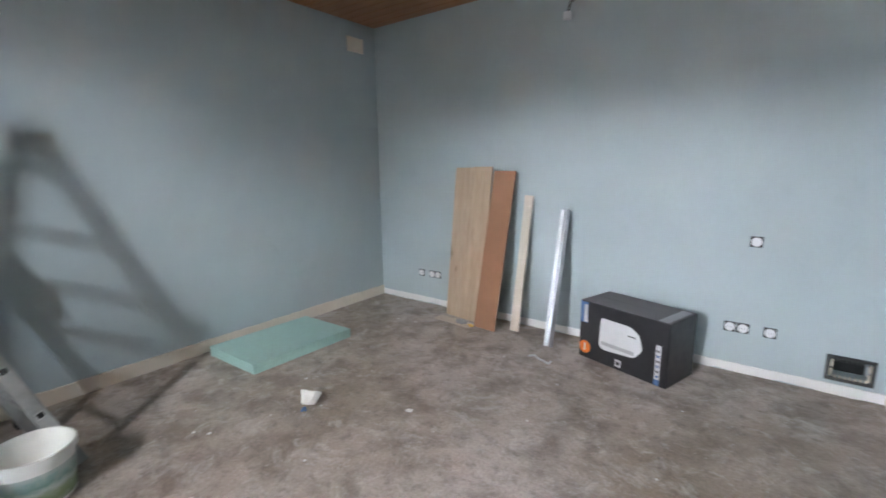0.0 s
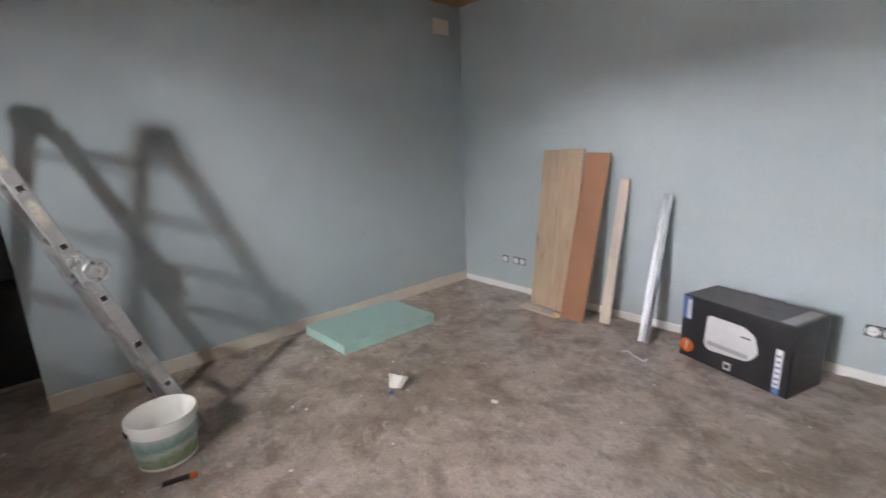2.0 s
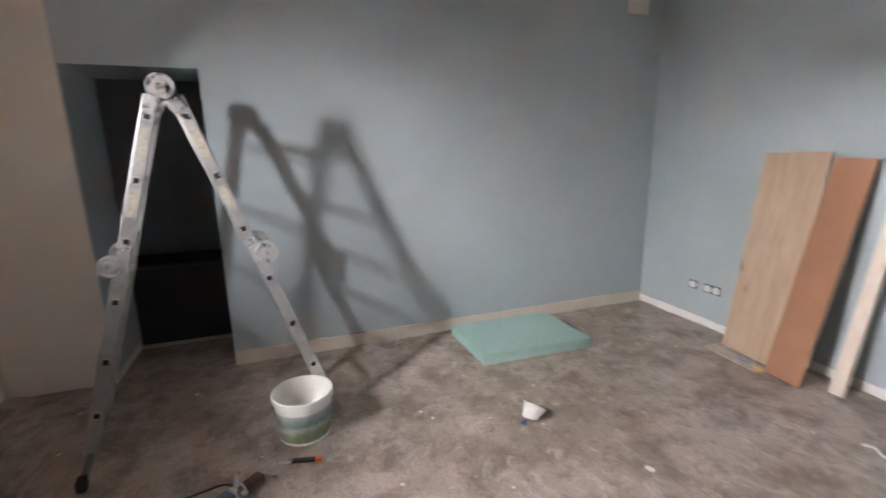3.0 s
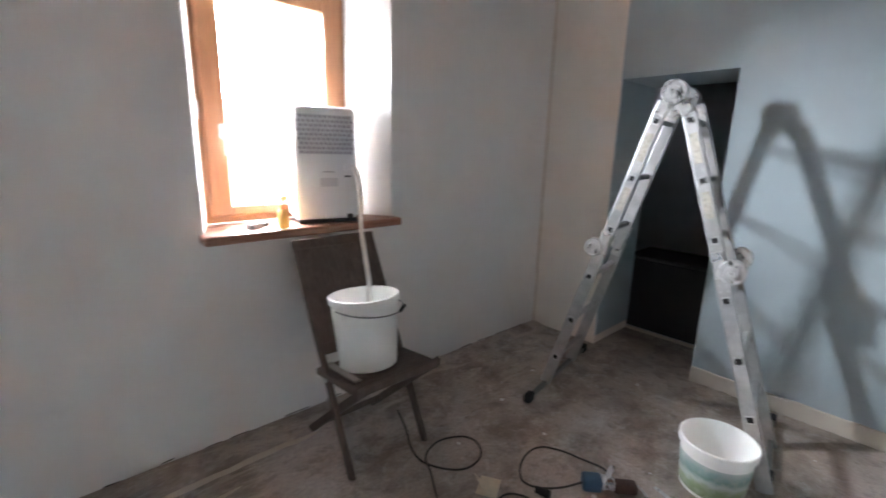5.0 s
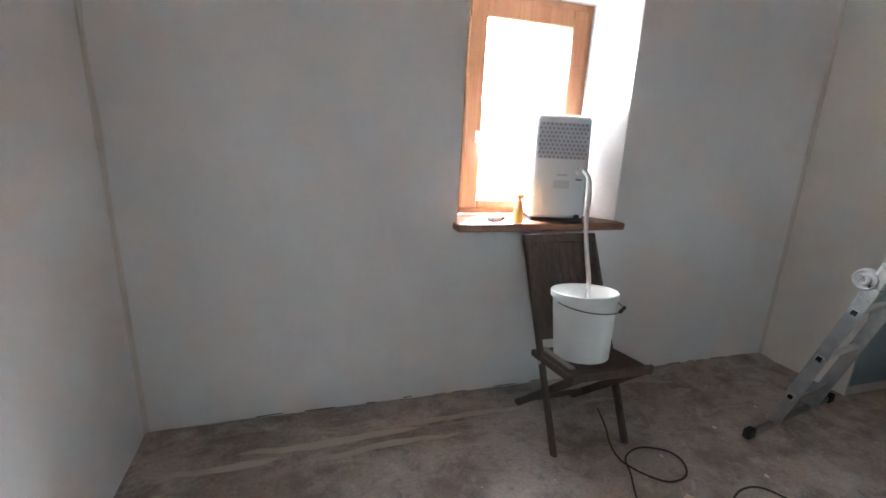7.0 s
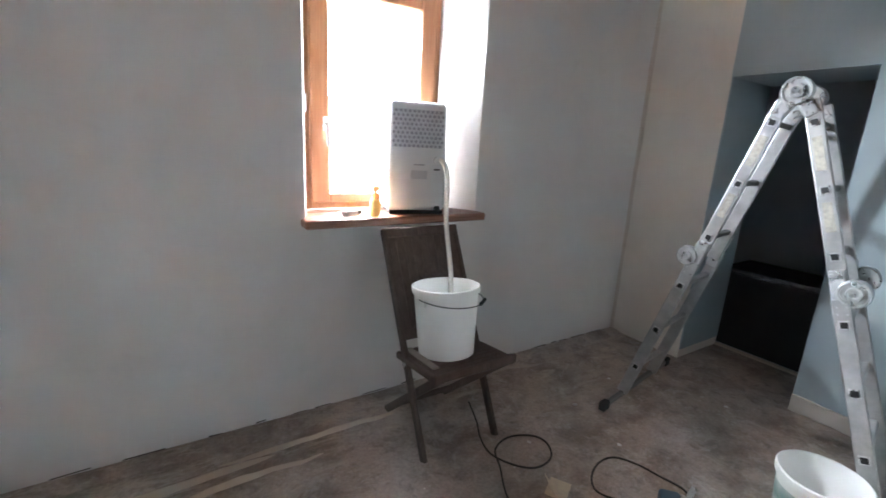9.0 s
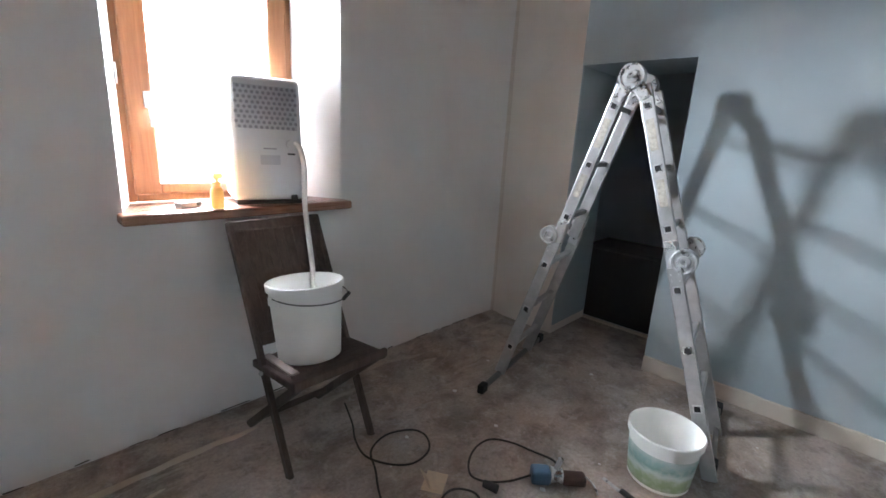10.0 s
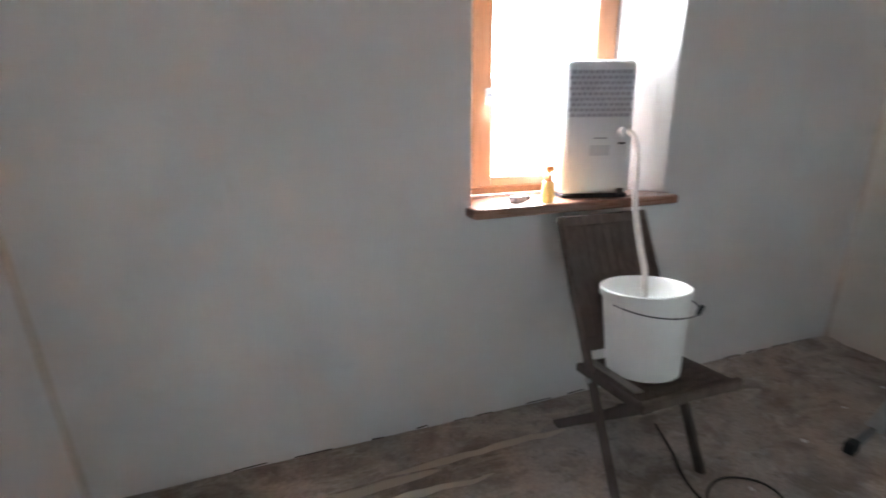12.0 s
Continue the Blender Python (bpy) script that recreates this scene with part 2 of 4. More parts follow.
M_BLOCKER_SIDE = plain("blocker_side_grey", (0.14, 0.13, 0.12), 0.9, 0, 0.1, 1)


def bucket_print():
    """Landscape print round a paint bucket: white sky band, blue-green hills, green meadow."""
    n = Nodes("landscape_bucket_print")
    v = n.obj()
    sep = n.add("ShaderNodeSeparateXYZ", Vector=v)
    wob = n.noise(v, 9, 5, 0.6, 0.4)
    h = n.add("ShaderNodeMath")
    h.operation = "MULTIPLY_ADD"
    n.link(wob, h.inputs[0])
    h.inputs[1].default_value = 0.09
    n.link(sep.outputs["Z"], h.inputs[2])
    col = n.ramp(h.outputs[0], (0.045, (0.30, 0.34, 0.20)), (0.075, (0.13, 0.22, 0.07)), (0.115, (0.20, 0.30, 0.13)),
                 (0.135, (0.45, 0.55, 0.52)), (0.165, (0.10, 0.26, 0.24)), (0.195, (0.22, 0.40, 0.40)), (0.225, (0.55, 0.62, 0.60)))
    n.set(n.mix(n.ramp(n.noise(v, 30, 4), (0.42, grey(0.15)), (0.68, grey(0.5))), col, (0.52, 0.55, 0.50)), 0.45)
    return n.mat


M_BUCKETPRINT = bucket_print()


def glass():
    n = Nodes("window_glass")
    n.set((1.0, 1.0, 1.0), 0.0, 0.0, Transmission_Weight=1.0, IOR=1.45)
    return n.mat


M_GLASS = glass()


# ---- mesh tools ----
def mesh_from(bm, name, mat):
    me = bpy.data.meshes.new(name)
    bmesh.ops.recalc_face_normals(bm, faces=bm.faces)
    bm.to_mesh(me)
    bm.free()
    for m in (mat if isinstance(mat, (list, tuple)) else [mat]):
        me.materials.append(m)
    return me


def part(name, bm, material, parent=None, label="", smooth=False):
    ob = new(name, mesh_from(bm, name, material))
    if smooth:
        for p in ob.data.polygons:
            p.use_smooth = True
        ob.data.set_sharp_from_angle(angle=radians(40))
    if parent is not None:
        ob.parent = parent
    if label:
        ob["label"] = label
    return ob


def base(name, x, y, z, rz=0.0):
    e = new(name)
    e.matrix_basis = pose(x, y, z, 0, 0, rz)
    e.empty_display_size = 0.05
    return e


def box(x0, x1, y0, y1, z0, z1, bevel=0.0, bm=None, seg=1):
    own = bmesh.new()
    bmesh.ops.create_cube(own, size=1.0)
    for v in own.verts:
        v.co = Vector(((x0 + x1) / 2 + v.co.x * (x1 - x0), (y0 + y1) / 2 + v.co.y * (y1 - y0), (z0 + z1) / 2 + v.co.z * (z1 - z0)))
    if bevel:
        bmesh.ops.bevel(own, geom=own.edges[:], offset=bevel, segments=seg, affect="EDGES", profile=0.5)
    return merged(bm, own)


def merged(bm, own):
    if bm is None:
        return own
    me = bpy.data.meshes.new("tmp")
    own.to_mesh(me)
    own.free()
    bm.from_mesh(me)
    bpy.data.meshes.remove(me)
    return bm


def bar(p, q, w, d, side=(1, 0, 0), bevel=0.0, bm=None, seg=1):
    """A square bar from p to q; w along side, d across."""
    p, q = Vector(p), Vector(q)
    a = (q - p).normalized()
    s = Vector(side)
    s = (s - a * s.dot(a)).normalized()
    t = a.cross(s)
    own = box(-w / 2, w / 2, -d / 2, d / 2, 0, (q - p).length, bevel, None, seg)
    m = Matrix((s, t, a)).transposed().to_4x4()
    m.translation = p
    own.transform(m)
    return merged(bm, own)


def rod(p, q, r, bm=None, sides=16, r2=None):
    p, q = Vector(p), Vector(q)
    own = bmesh.new()
    bmesh.ops.create_cone(own, cap_ends=True, segments=sides, radius1=r, radius2=r if r2 is None else r2, depth=(q - p).length)
    m = (q - p).to_track_quat("Z", "Y").to_matrix().to_4x4()
    m.translation = (p + q) / 2
    own.transform(m)
    return merged(bm, own)


def lathe(profile, sides=40, bm=None, close=False):
    """A solid turned round z from (radius, height) pairs."""
    own = bmesh.new()
    rings = []
    for r, z in profile:
        if r <= 1e-6:
            rings.append([own.verts.new((0, 0, z))])
        else:
            rings.append([own.verts.new((r * math.cos(2 * math.pi * i / sides), r * math.sin(2 * math.pi * i / sides), z)) for i in range(sides)])
    for a, b in zip(rings, rings[1:]):
        for i in range(sides):
            j = (i + 1) % sides
            q = [a[i % len(a)], a[j % len(a)], b[j % len(b)], b[i % len(b)]]
            u = []
            for v in q:
                if v not in u:
                    u.append(v)
            if len(u) > 2:
                own.faces.new(u)
    return merged(bm, own)


def prism(poly, z0, z1, bm=None):
    own = bmesh.new()
    lo = [own.verts.new((x, y, z0)) for x, y in poly]
    hi = [own.verts.new((x, y, z1)) for x, y in poly]
    own.faces.new(lo[::-1])
    own.faces.new(hi)
    for i in range(len(poly)):
        j = (i + 1) % len(poly)
        own.faces.new((lo[i], lo[j], hi[j], hi[i]))
    return merged(bm, own)


def tube(points, r, sides=8, bm=None, steps=6):
    """A round cable through points, smoothed by Catmull-Rom."""
    pts = [Vector(p) for p in points]
    ext = [pts[0] * 2 - pts[1], *pts, pts[-1] * 2 - pts[-2]]
    fine = []
    for i in range(1, len(ext) - 2):
        a, b, c, d = ext[i - 1:i + 3]
        for k in range(steps):
            t = k / steps
            fine.append(0.5 * ((2 * b) + (c - a) * t + (2 * a - 5 * b + 4 * c - d) * t * t + (3 * b - a - 3 * c + d) * t ** 3))
    fine.append(pts[-1])
    own = bmesh.new()
    rings, n0 = [], Vector((0.13, 0.21, 1))
    for i, p in enumerate(fine):
        d = (fine[min(i + 1, len(fine) - 1)] - fine[max(i - 1, 0)]).normalized()
        u = (n0 - d * n0.dot(d)).normalized()
        n0 = u
        v = d.cross(u)
        rings.append([own.verts.new(p + r * (math.cos(2 * math.pi * k / sides) * u + math.sin(2 * math.pi * k / sides) * v)) for k in range(sides)])
    for a, b in zip(rings, rings[1:]):
        for k in range(sides):
            own.faces.new((a[k], a[(k + 1) % sides], b[(k + 1) % sides], b[k]))
    own.faces.new(rings[0][::-1])
    own.faces.new(rings[-1])
    return merged(bm, own)


def roughen(bm, amount, scale, lock=lambda co: 0.0):
    for v in bm.verts:
        n = noise.noise_vector(v.co * scale)
        v.co += n * amount * (1 - lock(v.co))
    return bm


# ---- the room ----
X_D, Y_W, H = -4.07, 4.825, 2.772     # far side wall, window wall, ceiling height
X_A, Y_B = 0.0, 0.0
OP_Y0, OP_Y1, OP_Z, OP_X = 3.55, 4.252, 1.945, 0.55   # opening in wall A
WIN = dict(x0=-2.525, x1=-1.508, fx0=-2.455, fx1=-1.652, z0=1.012, z1=2.287, fy=5.06, oy=5.30)


def structure(name, bm, mat, label, category, smooth=False):
    return tagged(part(name, bm, mat, None, label, smooth), label, category, kind="structure")


def build_room():
    # floor as a slightly uneven slab
    f = bmesh.new()
    bmesh.ops.create_grid(f, x_segments=60, y_segments=60, size=0.5)
    for v in f.verts:
        v.co = Vector((-1.76 + v.co.x * 4.64, 2.56 + v.co.y * 5.4, 0))
        v.co.z = 0.004 * noise.noise(v.co * 1.3) + 0.0015 * noise.noise(v.co * 7)
        if v.co.y > 4.3:
            v.co.z += 0.012 * min(1, (v.co.y - 4.3) / 0.5) * (0.6 + 0.5 * noise.noise(v.co * 3))
    g = bmesh.ops.extrude_face_region(f, geom=f.faces[:])
    for v in [q for q in g["geom"] if isinstance(q, bmesh.types.BMVert)]:
        v.co.z -= 0.12
    structure("floor", f, M_FLOOR, "bare stained grey-brown concrete floor with paint specks", "floor", True)

    # ceiling of tongue-and-groove boards
    c = box(X_D - 0.45, 0.55, -0.45, WIN["oy"], H + 0.02, H + 0.15)
    y = 0.0
    while y < Y_W:
        box(X_D, 0, y + 0.003, min(y + 0.117, Y_W), H, H + 0.021, 0.003, c)
        y += 0.12
    structure("ceiling", c, M_CEIL, "red-brown varnished tongue-and-groove board ceiling", "ceiling")

    # wall B, with the hole of the air grille
    gx0, gx1, gz0, gz1 = -3.985, -3.787, 0.100, 0.240
    b = box(X_D - 0.45, gx0, -0.4, 0, -0.1, H + 0.02)
    box(gx1, 0.55, -0.4, 0, -0.1, H + 0.02, 0, b)
    box(gx0, gx1, -0.4, 0, -0.1, gz0, 0, b)
    box(gx0, gx1, -0.4, 0, gz1, H + 0.02, 0, b)
    box(gx0, gx1, -0.4, -0.14, gz0, gz1, 0, b)
    structure("wall_south", b, M_BLUE, "blue-grey painted plaster wall, rolled paint", "wall")

    # wall A: blue with a deep doorway, bare plaster beside it
    a = box(0, OP_X, 0, OP_Y0, -0.1, H + 0.02)
    box(0, OP_X, OP_Y0, OP_Y1, OP_Z, H + 0.02, 0, a)
    structure("wall_east", a, M_BLUE, "blue-grey painted wall with a deep doorway", "wall")
    s = box(0.004, OP_X, OP_Y1, WIN["oy"], -0.1, H + 0.02)
    structure("wall_east_bare", s, M_WARM, "bare cream plaster wall beside the doorway", "wall")
    r = box(0.012, OP_X - 0.006, OP_Y1 - 0.006, OP_Y1, 0.07, OP_Z)
    structure("doorway_reveal", r, M_BLUE, "blue painted side of the doorway", "wall")

    # wall D, blue with a bare part towards the window wall
    d = box(X_D - 0.45, X_D, 0, 3.72, -0.1, H + 0.02)
    structure("wall_west", d, M_BLUE, "blue-grey painted plaster wall", "wall")
    d = box(X_D - 0.45, X_D, 3.72, WIN["oy"], -0.1, H + 0.02)
    for v in d.verts:          # leans out a little towards the top
        if v.co.z > 1 and v.co.x > X_D - 0.1:
            v.co.x -= 0.07
    structure("wall_west_bare", d, M_CREAM, "bare cream plaster wall", "wall")

    # window wall with a splayed opening
    W = WIN
    w = prism([(X_D - 0.1, Y_W), (W["x0"], Y_W), (W["fx0"], W["fy"]), (W["fx0"], W["oy"]), (X_D - 0.1, W["oy"])], -0.1, H + 0.02)
    prism([(W["x1"], Y_W), (0.004, Y_W), (0.004, W["oy"]), (W["fx1"], W["oy"]), (W["fx1"], W["fy"])], -0.1, H + 0.02, w)
    mid = [(W["x0"], Y_W), (W["x1"], Y_W), (W["fx1"], W["fy"]), (W["fx1"], W["oy"]), (W["fx0"], W["oy"]), (W["fx0"], W["fy"])]
    prism(mid, -0.1, W["z0"], w)
    prism(mid, W["z1"], H + 0.02, w)
    bmesh.ops.remove_doubles(w, verts=w.verts, dist=0.0005)
    structure("wall_north", w, M_CREAM, "bare skim-coated grey plaster wall around the window", "wall")
    # smooth white reveals, a skin on the splays
    def skin(p, q, z0, z1, t):
        n = Vector((q[1] - p[1], p[0] - q[0])).normalized() * t
        return prism([p, q, (q[0] + n.x, q[1] + n.y), (p[0] + n.x, p[1] + n.y)], z0, z1)
    structure("window_reveal_right", skin((W["x1"], Y_W + 0.004), (W["fx1"], W["fy"]), W["z0"] + 0.045, W["z1"], -0.006), M_REVEAL, "white plastered splayed window reveal", "window reveal")
    structure("window_reveal_left", skin((W["x0"], Y_W + 0.004), (W["fx0"], W["fy"]), W["z0"] + 0.045, W["z1"], 0.006), M_REVEAL, "white plastered splayed window reveal", "window reveal")
    hd = prism([(W["x0"] + 0.01, Y_W + 0.004), (W["x1"] - 0.01, Y_W + 0.004), (W["fx1"] - 0.006, W["fy"]), (W["fx0"] + 0.006, W["fy"])], W["z1"] - 0.006, W["z1"])
    structure("window_head", hd, M_REVEAL, "white plastered window head", "window reveal")

    # wall feet: raised unpainted strips with ragged lower edges
    def foot(name, p, q, h, t, mat, label, seed):
        rnd = random.Random(seed)
        p, q = Vector(p), Vector(q)
        L = (q - p).length
        dirn = (q - p).normalized()
        nrm = Vector((-dirn.y, dirn.x, 0))
        n = int(L / 0.05)
        bm = bmesh.new()
        rows = []
        for i in range(n + 1):
            o = p + dirn * (L * i / n)
            hh = h + rnd.uniform(-0.003, 0.003) + 0.004 * noise.noise(o * 3)
            lo = (0.009 if name == "baseboard_south" else 0.0) + max(-0.01, 0.010 * noise.noise(o * 4 + Vector((seed, 0, 0))) + rnd.uniform(-0.006, 0.004))
            tt = t * (1 + 0.35 * noise.noise(o * 5))
            rows.append([bm.verts.new(o + nrm * k + Vector((0, 0, z))) for k, z in ((-0.002, lo), (tt * 1.15, lo), (tt, hh - 0.004), (tt * 0.7, hh), (-0.002, hh))])
        for a_, b_ in zip(rows, rows[1:]):
            for k in range(4):
                bm.faces.new((a_[k], b_[k], b_[k + 1], a_[k + 1]))
        structure(name, bm, mat, label, "baseboard")
    foot("baseboard_south", (0, 0, 0), (X_D, 0, 0), 0.066, -0.010, M_WHITE_STRIP, "white unpainted plaster strip along the wall foot", 3)
    foot("baseboard_east", (0, 0, 0), (0, OP_Y0, 0), 0.098, 0.012, M_STRIP, "cream bare plaster strip along the wall foot", 4)
    foot("baseboard_west", (X_D, 0, 0), (X_D, 3.72, 0), 0.070, -0.014, M_STRIP, "cracked cream plaster strip along the wall foot", 5)
    ck = bmesh.new()
    rnd = random.Random(11)
    x = X_D + 0.5
    while x < -0.1:
        L = rnd.uniform(0.04, 0.24)
        z = 0.024 + rnd.uniform(-0.002, 0.003)
        bar((x, Y_W - 0.001, z), (x + L, Y_W - 0.001, z + rnd.uniform(-0.004, 0.004)), 0.0015 + rnd.uniform(0, 0.004), 0.004, (0, 0, 1), 0, ck)
        x += L + rnd.uniform(0.0, 0.22)
    structure("wall_foot_gap", ck, M_JOINT, "dark open joint between wall plaster and floor", "joint")
    # rough mortar run along the window wall
    mr = bmesh.new()
    rows = []
    for i in range(91):
        x = X_D + (0 - X_D) * i / 90
        w = 0.10 + 0.05 * noise.noise(Vector((x * 2.2, 0, 3))) + 0.02 * noise.noise(Vector((x * 9, 0, 1)))
        h = 0.020 + 0.006 * noise.noise(Vector((x * 4, 2, 0)))
        rows.append([mr.verts.new((x, Y_W - 0.002 - w * k, max(-0.01, hz))) for k, hz in ((0, h), (0.45, h * 0.95), (0.8, h * 0.75), (1.0, 0.008), (1.25, -0.012))])
    for a_, b_ in zip(rows, rows[1:]):
        for k in range(4):
            mr.faces.new((a_[k], b_[k], b_[k + 1], a_[k + 1]))
    structure("mortar_run", mr, M_FLOOR, "rough grey mortar run along the window wall", "mortar", True)
    # stained joints where the plastered walls meet
    def corner(name, x_at, side, seed):
        bm = bmesh.new()
        rows = []
        for i in range(70):
            z = 0.015 + (H - 0.03) * i / 69
            q = Vector((seed, 0, z))
            a = 0.020 + 0.010 * noise.noise(q * 3.1) + 0.004 * noise.noise(q * 17)
            b = 0.020 + 0.010 * noise.noise(q * 2.7 + Vector((5, 1, 0))) + 0.004 * noise.noise(q * 15)
            x = x_at(z)
            rows.append([bm.verts.new(p) for p in ((x - side * 0.004, Y_W - b, z), (x + side * 0.002, Y_W - b * 0.9, z), (x + side * 0.005, Y_W - 0.005, z), (x + side * a * 0.9, Y_W - 0.002, z), (x + side * a, Y_W + 0.004, z))])
        for a_, b_ in zip(rows, rows[1:]):
            for k in range(4):
                bm.faces.new((a_[k], a_[k + 1], b_[k + 1], b_[k]))
        structure(name, bm, M_CORNER, "brown stained open joint in the plaster corner", "corner joint", True)
    corner("corner_joint_east", lambda z: 0.004, -1, 2.0)
    corner("corner_joint_west", lambda z: X_D - 0.07 * (z + 0.1) / (H + 0.12), 1, 9.0)
    # low sandy mortar ridges left on the floor along the window wall
    def ridge(x0, x1, y_mid, width, seed):
        bm = bmesh.new()
        n = int((x1 - x0) / 0.025)
        rows = []
        for i in range(n + 1):
            x = x0 + (x1 - x0) * i / n
            q = Vector((x * 2.3, seed, 0))
            t = math.sin(math.pi * i / n) ** 0.5
            y = y_mid + 0.035 * noise.noise(q) + 0.012 * noise.noise(q * 4)
            w = width * t * (0.75 + 0.5 * noise.noise(q * 2.1 + Vector((0, 3, 0))))
            h = 0.020 * t * (0.8 + 0.5 * noise.noise(q * 3.3))
            rows.append([bm.verts.new((x, y + k * w, z)) for k, z in ((-1.0, -0.004), (-0.55, 0.006 + h * 0.5), (0.0, 0.008 + h), (0.5, 0.006 + h * 0.6), (1.0, -0.004))])
        for a_, b_ in zip(rows, rows[1:]):
            for k in range(4):
                bm.faces.new((a_[k], b_[k], b_[k + 1], a_[k + 1]))
        structure("mortar_ridge", bm, M_SAND, "low sandy mortar ridge on the concrete floor", "mortar", True)
    ridge(-3.62, -2.75, 4.565, 0.042, 1.0)
    ridge(-2.98, -2.12, 4.610, 0.036, 5.0)
    ridge(-3.30, -2.55, 4.47, 0.026, 8.0)
    ridge(-3.95, -3.45, 4.50, 0.028, 12.0)
    # threshold strip and hall beyond
    structure("threshold", box(OP_X - 0.02, OP_X + 0.02, OP_Y0, OP_Y1, 0, 0.012, 0.003), M_STRIP, "pale worn threshold strip in the doorway", "threshold")
    hall = box(OP_X, 2.3, OP_Y0 - 1.3, OP_Y0 - 1.2, -0.1, 2.4)
    box(OP_X, 2.3, OP_Y1 + 0.9, OP_Y1 + 1.0, -0.1, 2.4, 0, hall)
    box(2.2, 2.3, OP_Y0 - 1.3, OP_Y1 + 1.0, -0.1, 2.4, 0, hall)
    box(OP_X, 2.3, OP_Y0 - 1.3, OP_Y1 + 1.0, 2.3, 2.4, 0, hall)
    box(OP_X + 0.02, 2.3, OP_Y0 - 1.3, OP_Y1 + 1.0, -0.12, -0.01, 0, hall)
    structure("hall_wall", hall, M_HALL, "unlit dark hall behind the doorway", "wall")
    # roof over all
    structure("roof", box(X_D - 0.7, 2.5, -0.7, WIN["oy"] + 0.1, H + 0.16, H + 0.3), M_HALL, "flat roof slab over the room", "roof")
    gr = bmesh.new()
    bmesh.ops.create_grid(gr, x_segments=8, y_segments=8, size=600)
    bmesh.ops.translate(gr, vec=(0, 300, -0.5), verts=gr.verts)
    structure("ground", gr, M_GRASS, "pale gravel yard outside the window", "ground")


build_room()


def build_skyline_blocker():
    # unseen gabled block, added so less sky light reaches the far corner
    e = base("skyline_blocker", -4.15, 10.6, -0.5)
    tagged(e, "unseen house-shaped block added to shade the far room corner", "house")
    part("wall", box(-1.9, 1.9, -0.8, 0.8, 0, 2.55), M_BLOCKER_SIDE, e)
    r = bmesh.new()
    v = [r.verts.new(p) for p in ((-2.1, -0.9, 2.5), (2.1, -0.9, 2.5), (0, -0.9, 3.35), (-2.1, 0.9, 2.5), (2.1, 0.9, 2.5), (0, 0.9, 3.35))]
    for f in ((0, 1, 2), (3, 5, 4), (0, 2, 5, 3), (1, 4, 5, 2), (0, 3, 4, 1)):
        r.faces.new([v[k] for k in f])
    part("roof", r, M_BLOCKER_TOP, e)


build_skyline_blocker()


# ---- window and sill ----
def build_window():
    W = WIN
    e = base("window_1", (W["fx0"] + W["fx1"]) / 2, W["fy"], W["z0"] + 0.045)
    tagged(e, "brown wooden tilt-and-turn window, closed, white handle", "window", kind="structure")
    w2 = (W["fx1"] - W["fx0"]) / 2
    hh = W["z1"] - 0.006 - W["z0"] - 0.045
    def lay(name, x0, x1, z0, z1, y0, y1, bev=0.006):
        return part(name, box(x0, x1, y0, y1, z0, z1, bev, None, 2), M_FRAME, e)
    o = 0.045
    lay("frame_stile", -w2, -w2 + o, 0, hh, 0.02, 0.09)
    lay("frame_stile", w2 - o, w2, 0, hh, 0.02, 0.09)
    lay("frame_rail", -w2 + o, w2 - o, 0, o, 0.02, 0.09)
    lay("frame_rail", -w2 + o, w2 - o, hh - o, hh, 0.02, 0.09)
    s, i, foot = 0.035, 0.102, 0.052
    lay("sash_stile", -w2 + s, -w2 + s + i, s, hh - s, 0.0, 0.07, 0.010)
    lay("sash_stile", w2 - s - i, w2 - s, s, hh - s, 0.0, 0.07, 0.010)
    lay("sash_rail", -w2 + s + i, w2 - s - i, s, s + foot, 0.002, 0.068, 0.010)
    lay("sash_rail", -w2 + s + i, w2 - s - i, hh - s - i, hh - s, 0.002, 0.068, 0.010)
    gl = part("pane", box(-w2 + s + i - 0.01, w2 - s - i + 0.01, 0.036, 0.042, s + foot - 0.01, hh - s - i + 0.01), M_GLASS, e, "clear glass pane")
    gl.visible_shadow = False
    # handle on the sash stile, lever down, and the hinge cover on the outer frame
    hx, hz = -w2 + s + i - 0.024, 0.45
    hd = part("handle", box(hx - 0.015, hx + 0.015, -0.012, 0.0, hz - 0.035, hz + 0.035, 0.006, None, 2), M_PLASTIC, e, "white window handle")
    part("lever", bar((hx, -0.045, hz + 0.012), (hx + 0.004, -0.045, hz - 0.115), 0.020, 0.014, (1, 0, 0), 0.006, rod((hx, -0.05, hz), (hx, 0, hz), 0.009), 2), M_PLASTIC, hd)
    part("hinge_cover", rod((-w2 - 0.002, -0.018, 0.502), (-w2 - 0.002, -0.018, 0.585), 0.013, None, 16), M_PLASTIC, e, "white plastic hinge cover", True)
    sill = part("window_sill", box(-2.541, -1.490, 4.74, W["fy"] + 0.02, W["z0"] + 0.001, W["z0"] + 0.045, 0.012, None, 3), M_SILL)
    tagged(sill, "dark red-brown varnished wooden window sill", "window sill", kind="structure")


build_window()
SILL = WIN["z0"] + 0.045


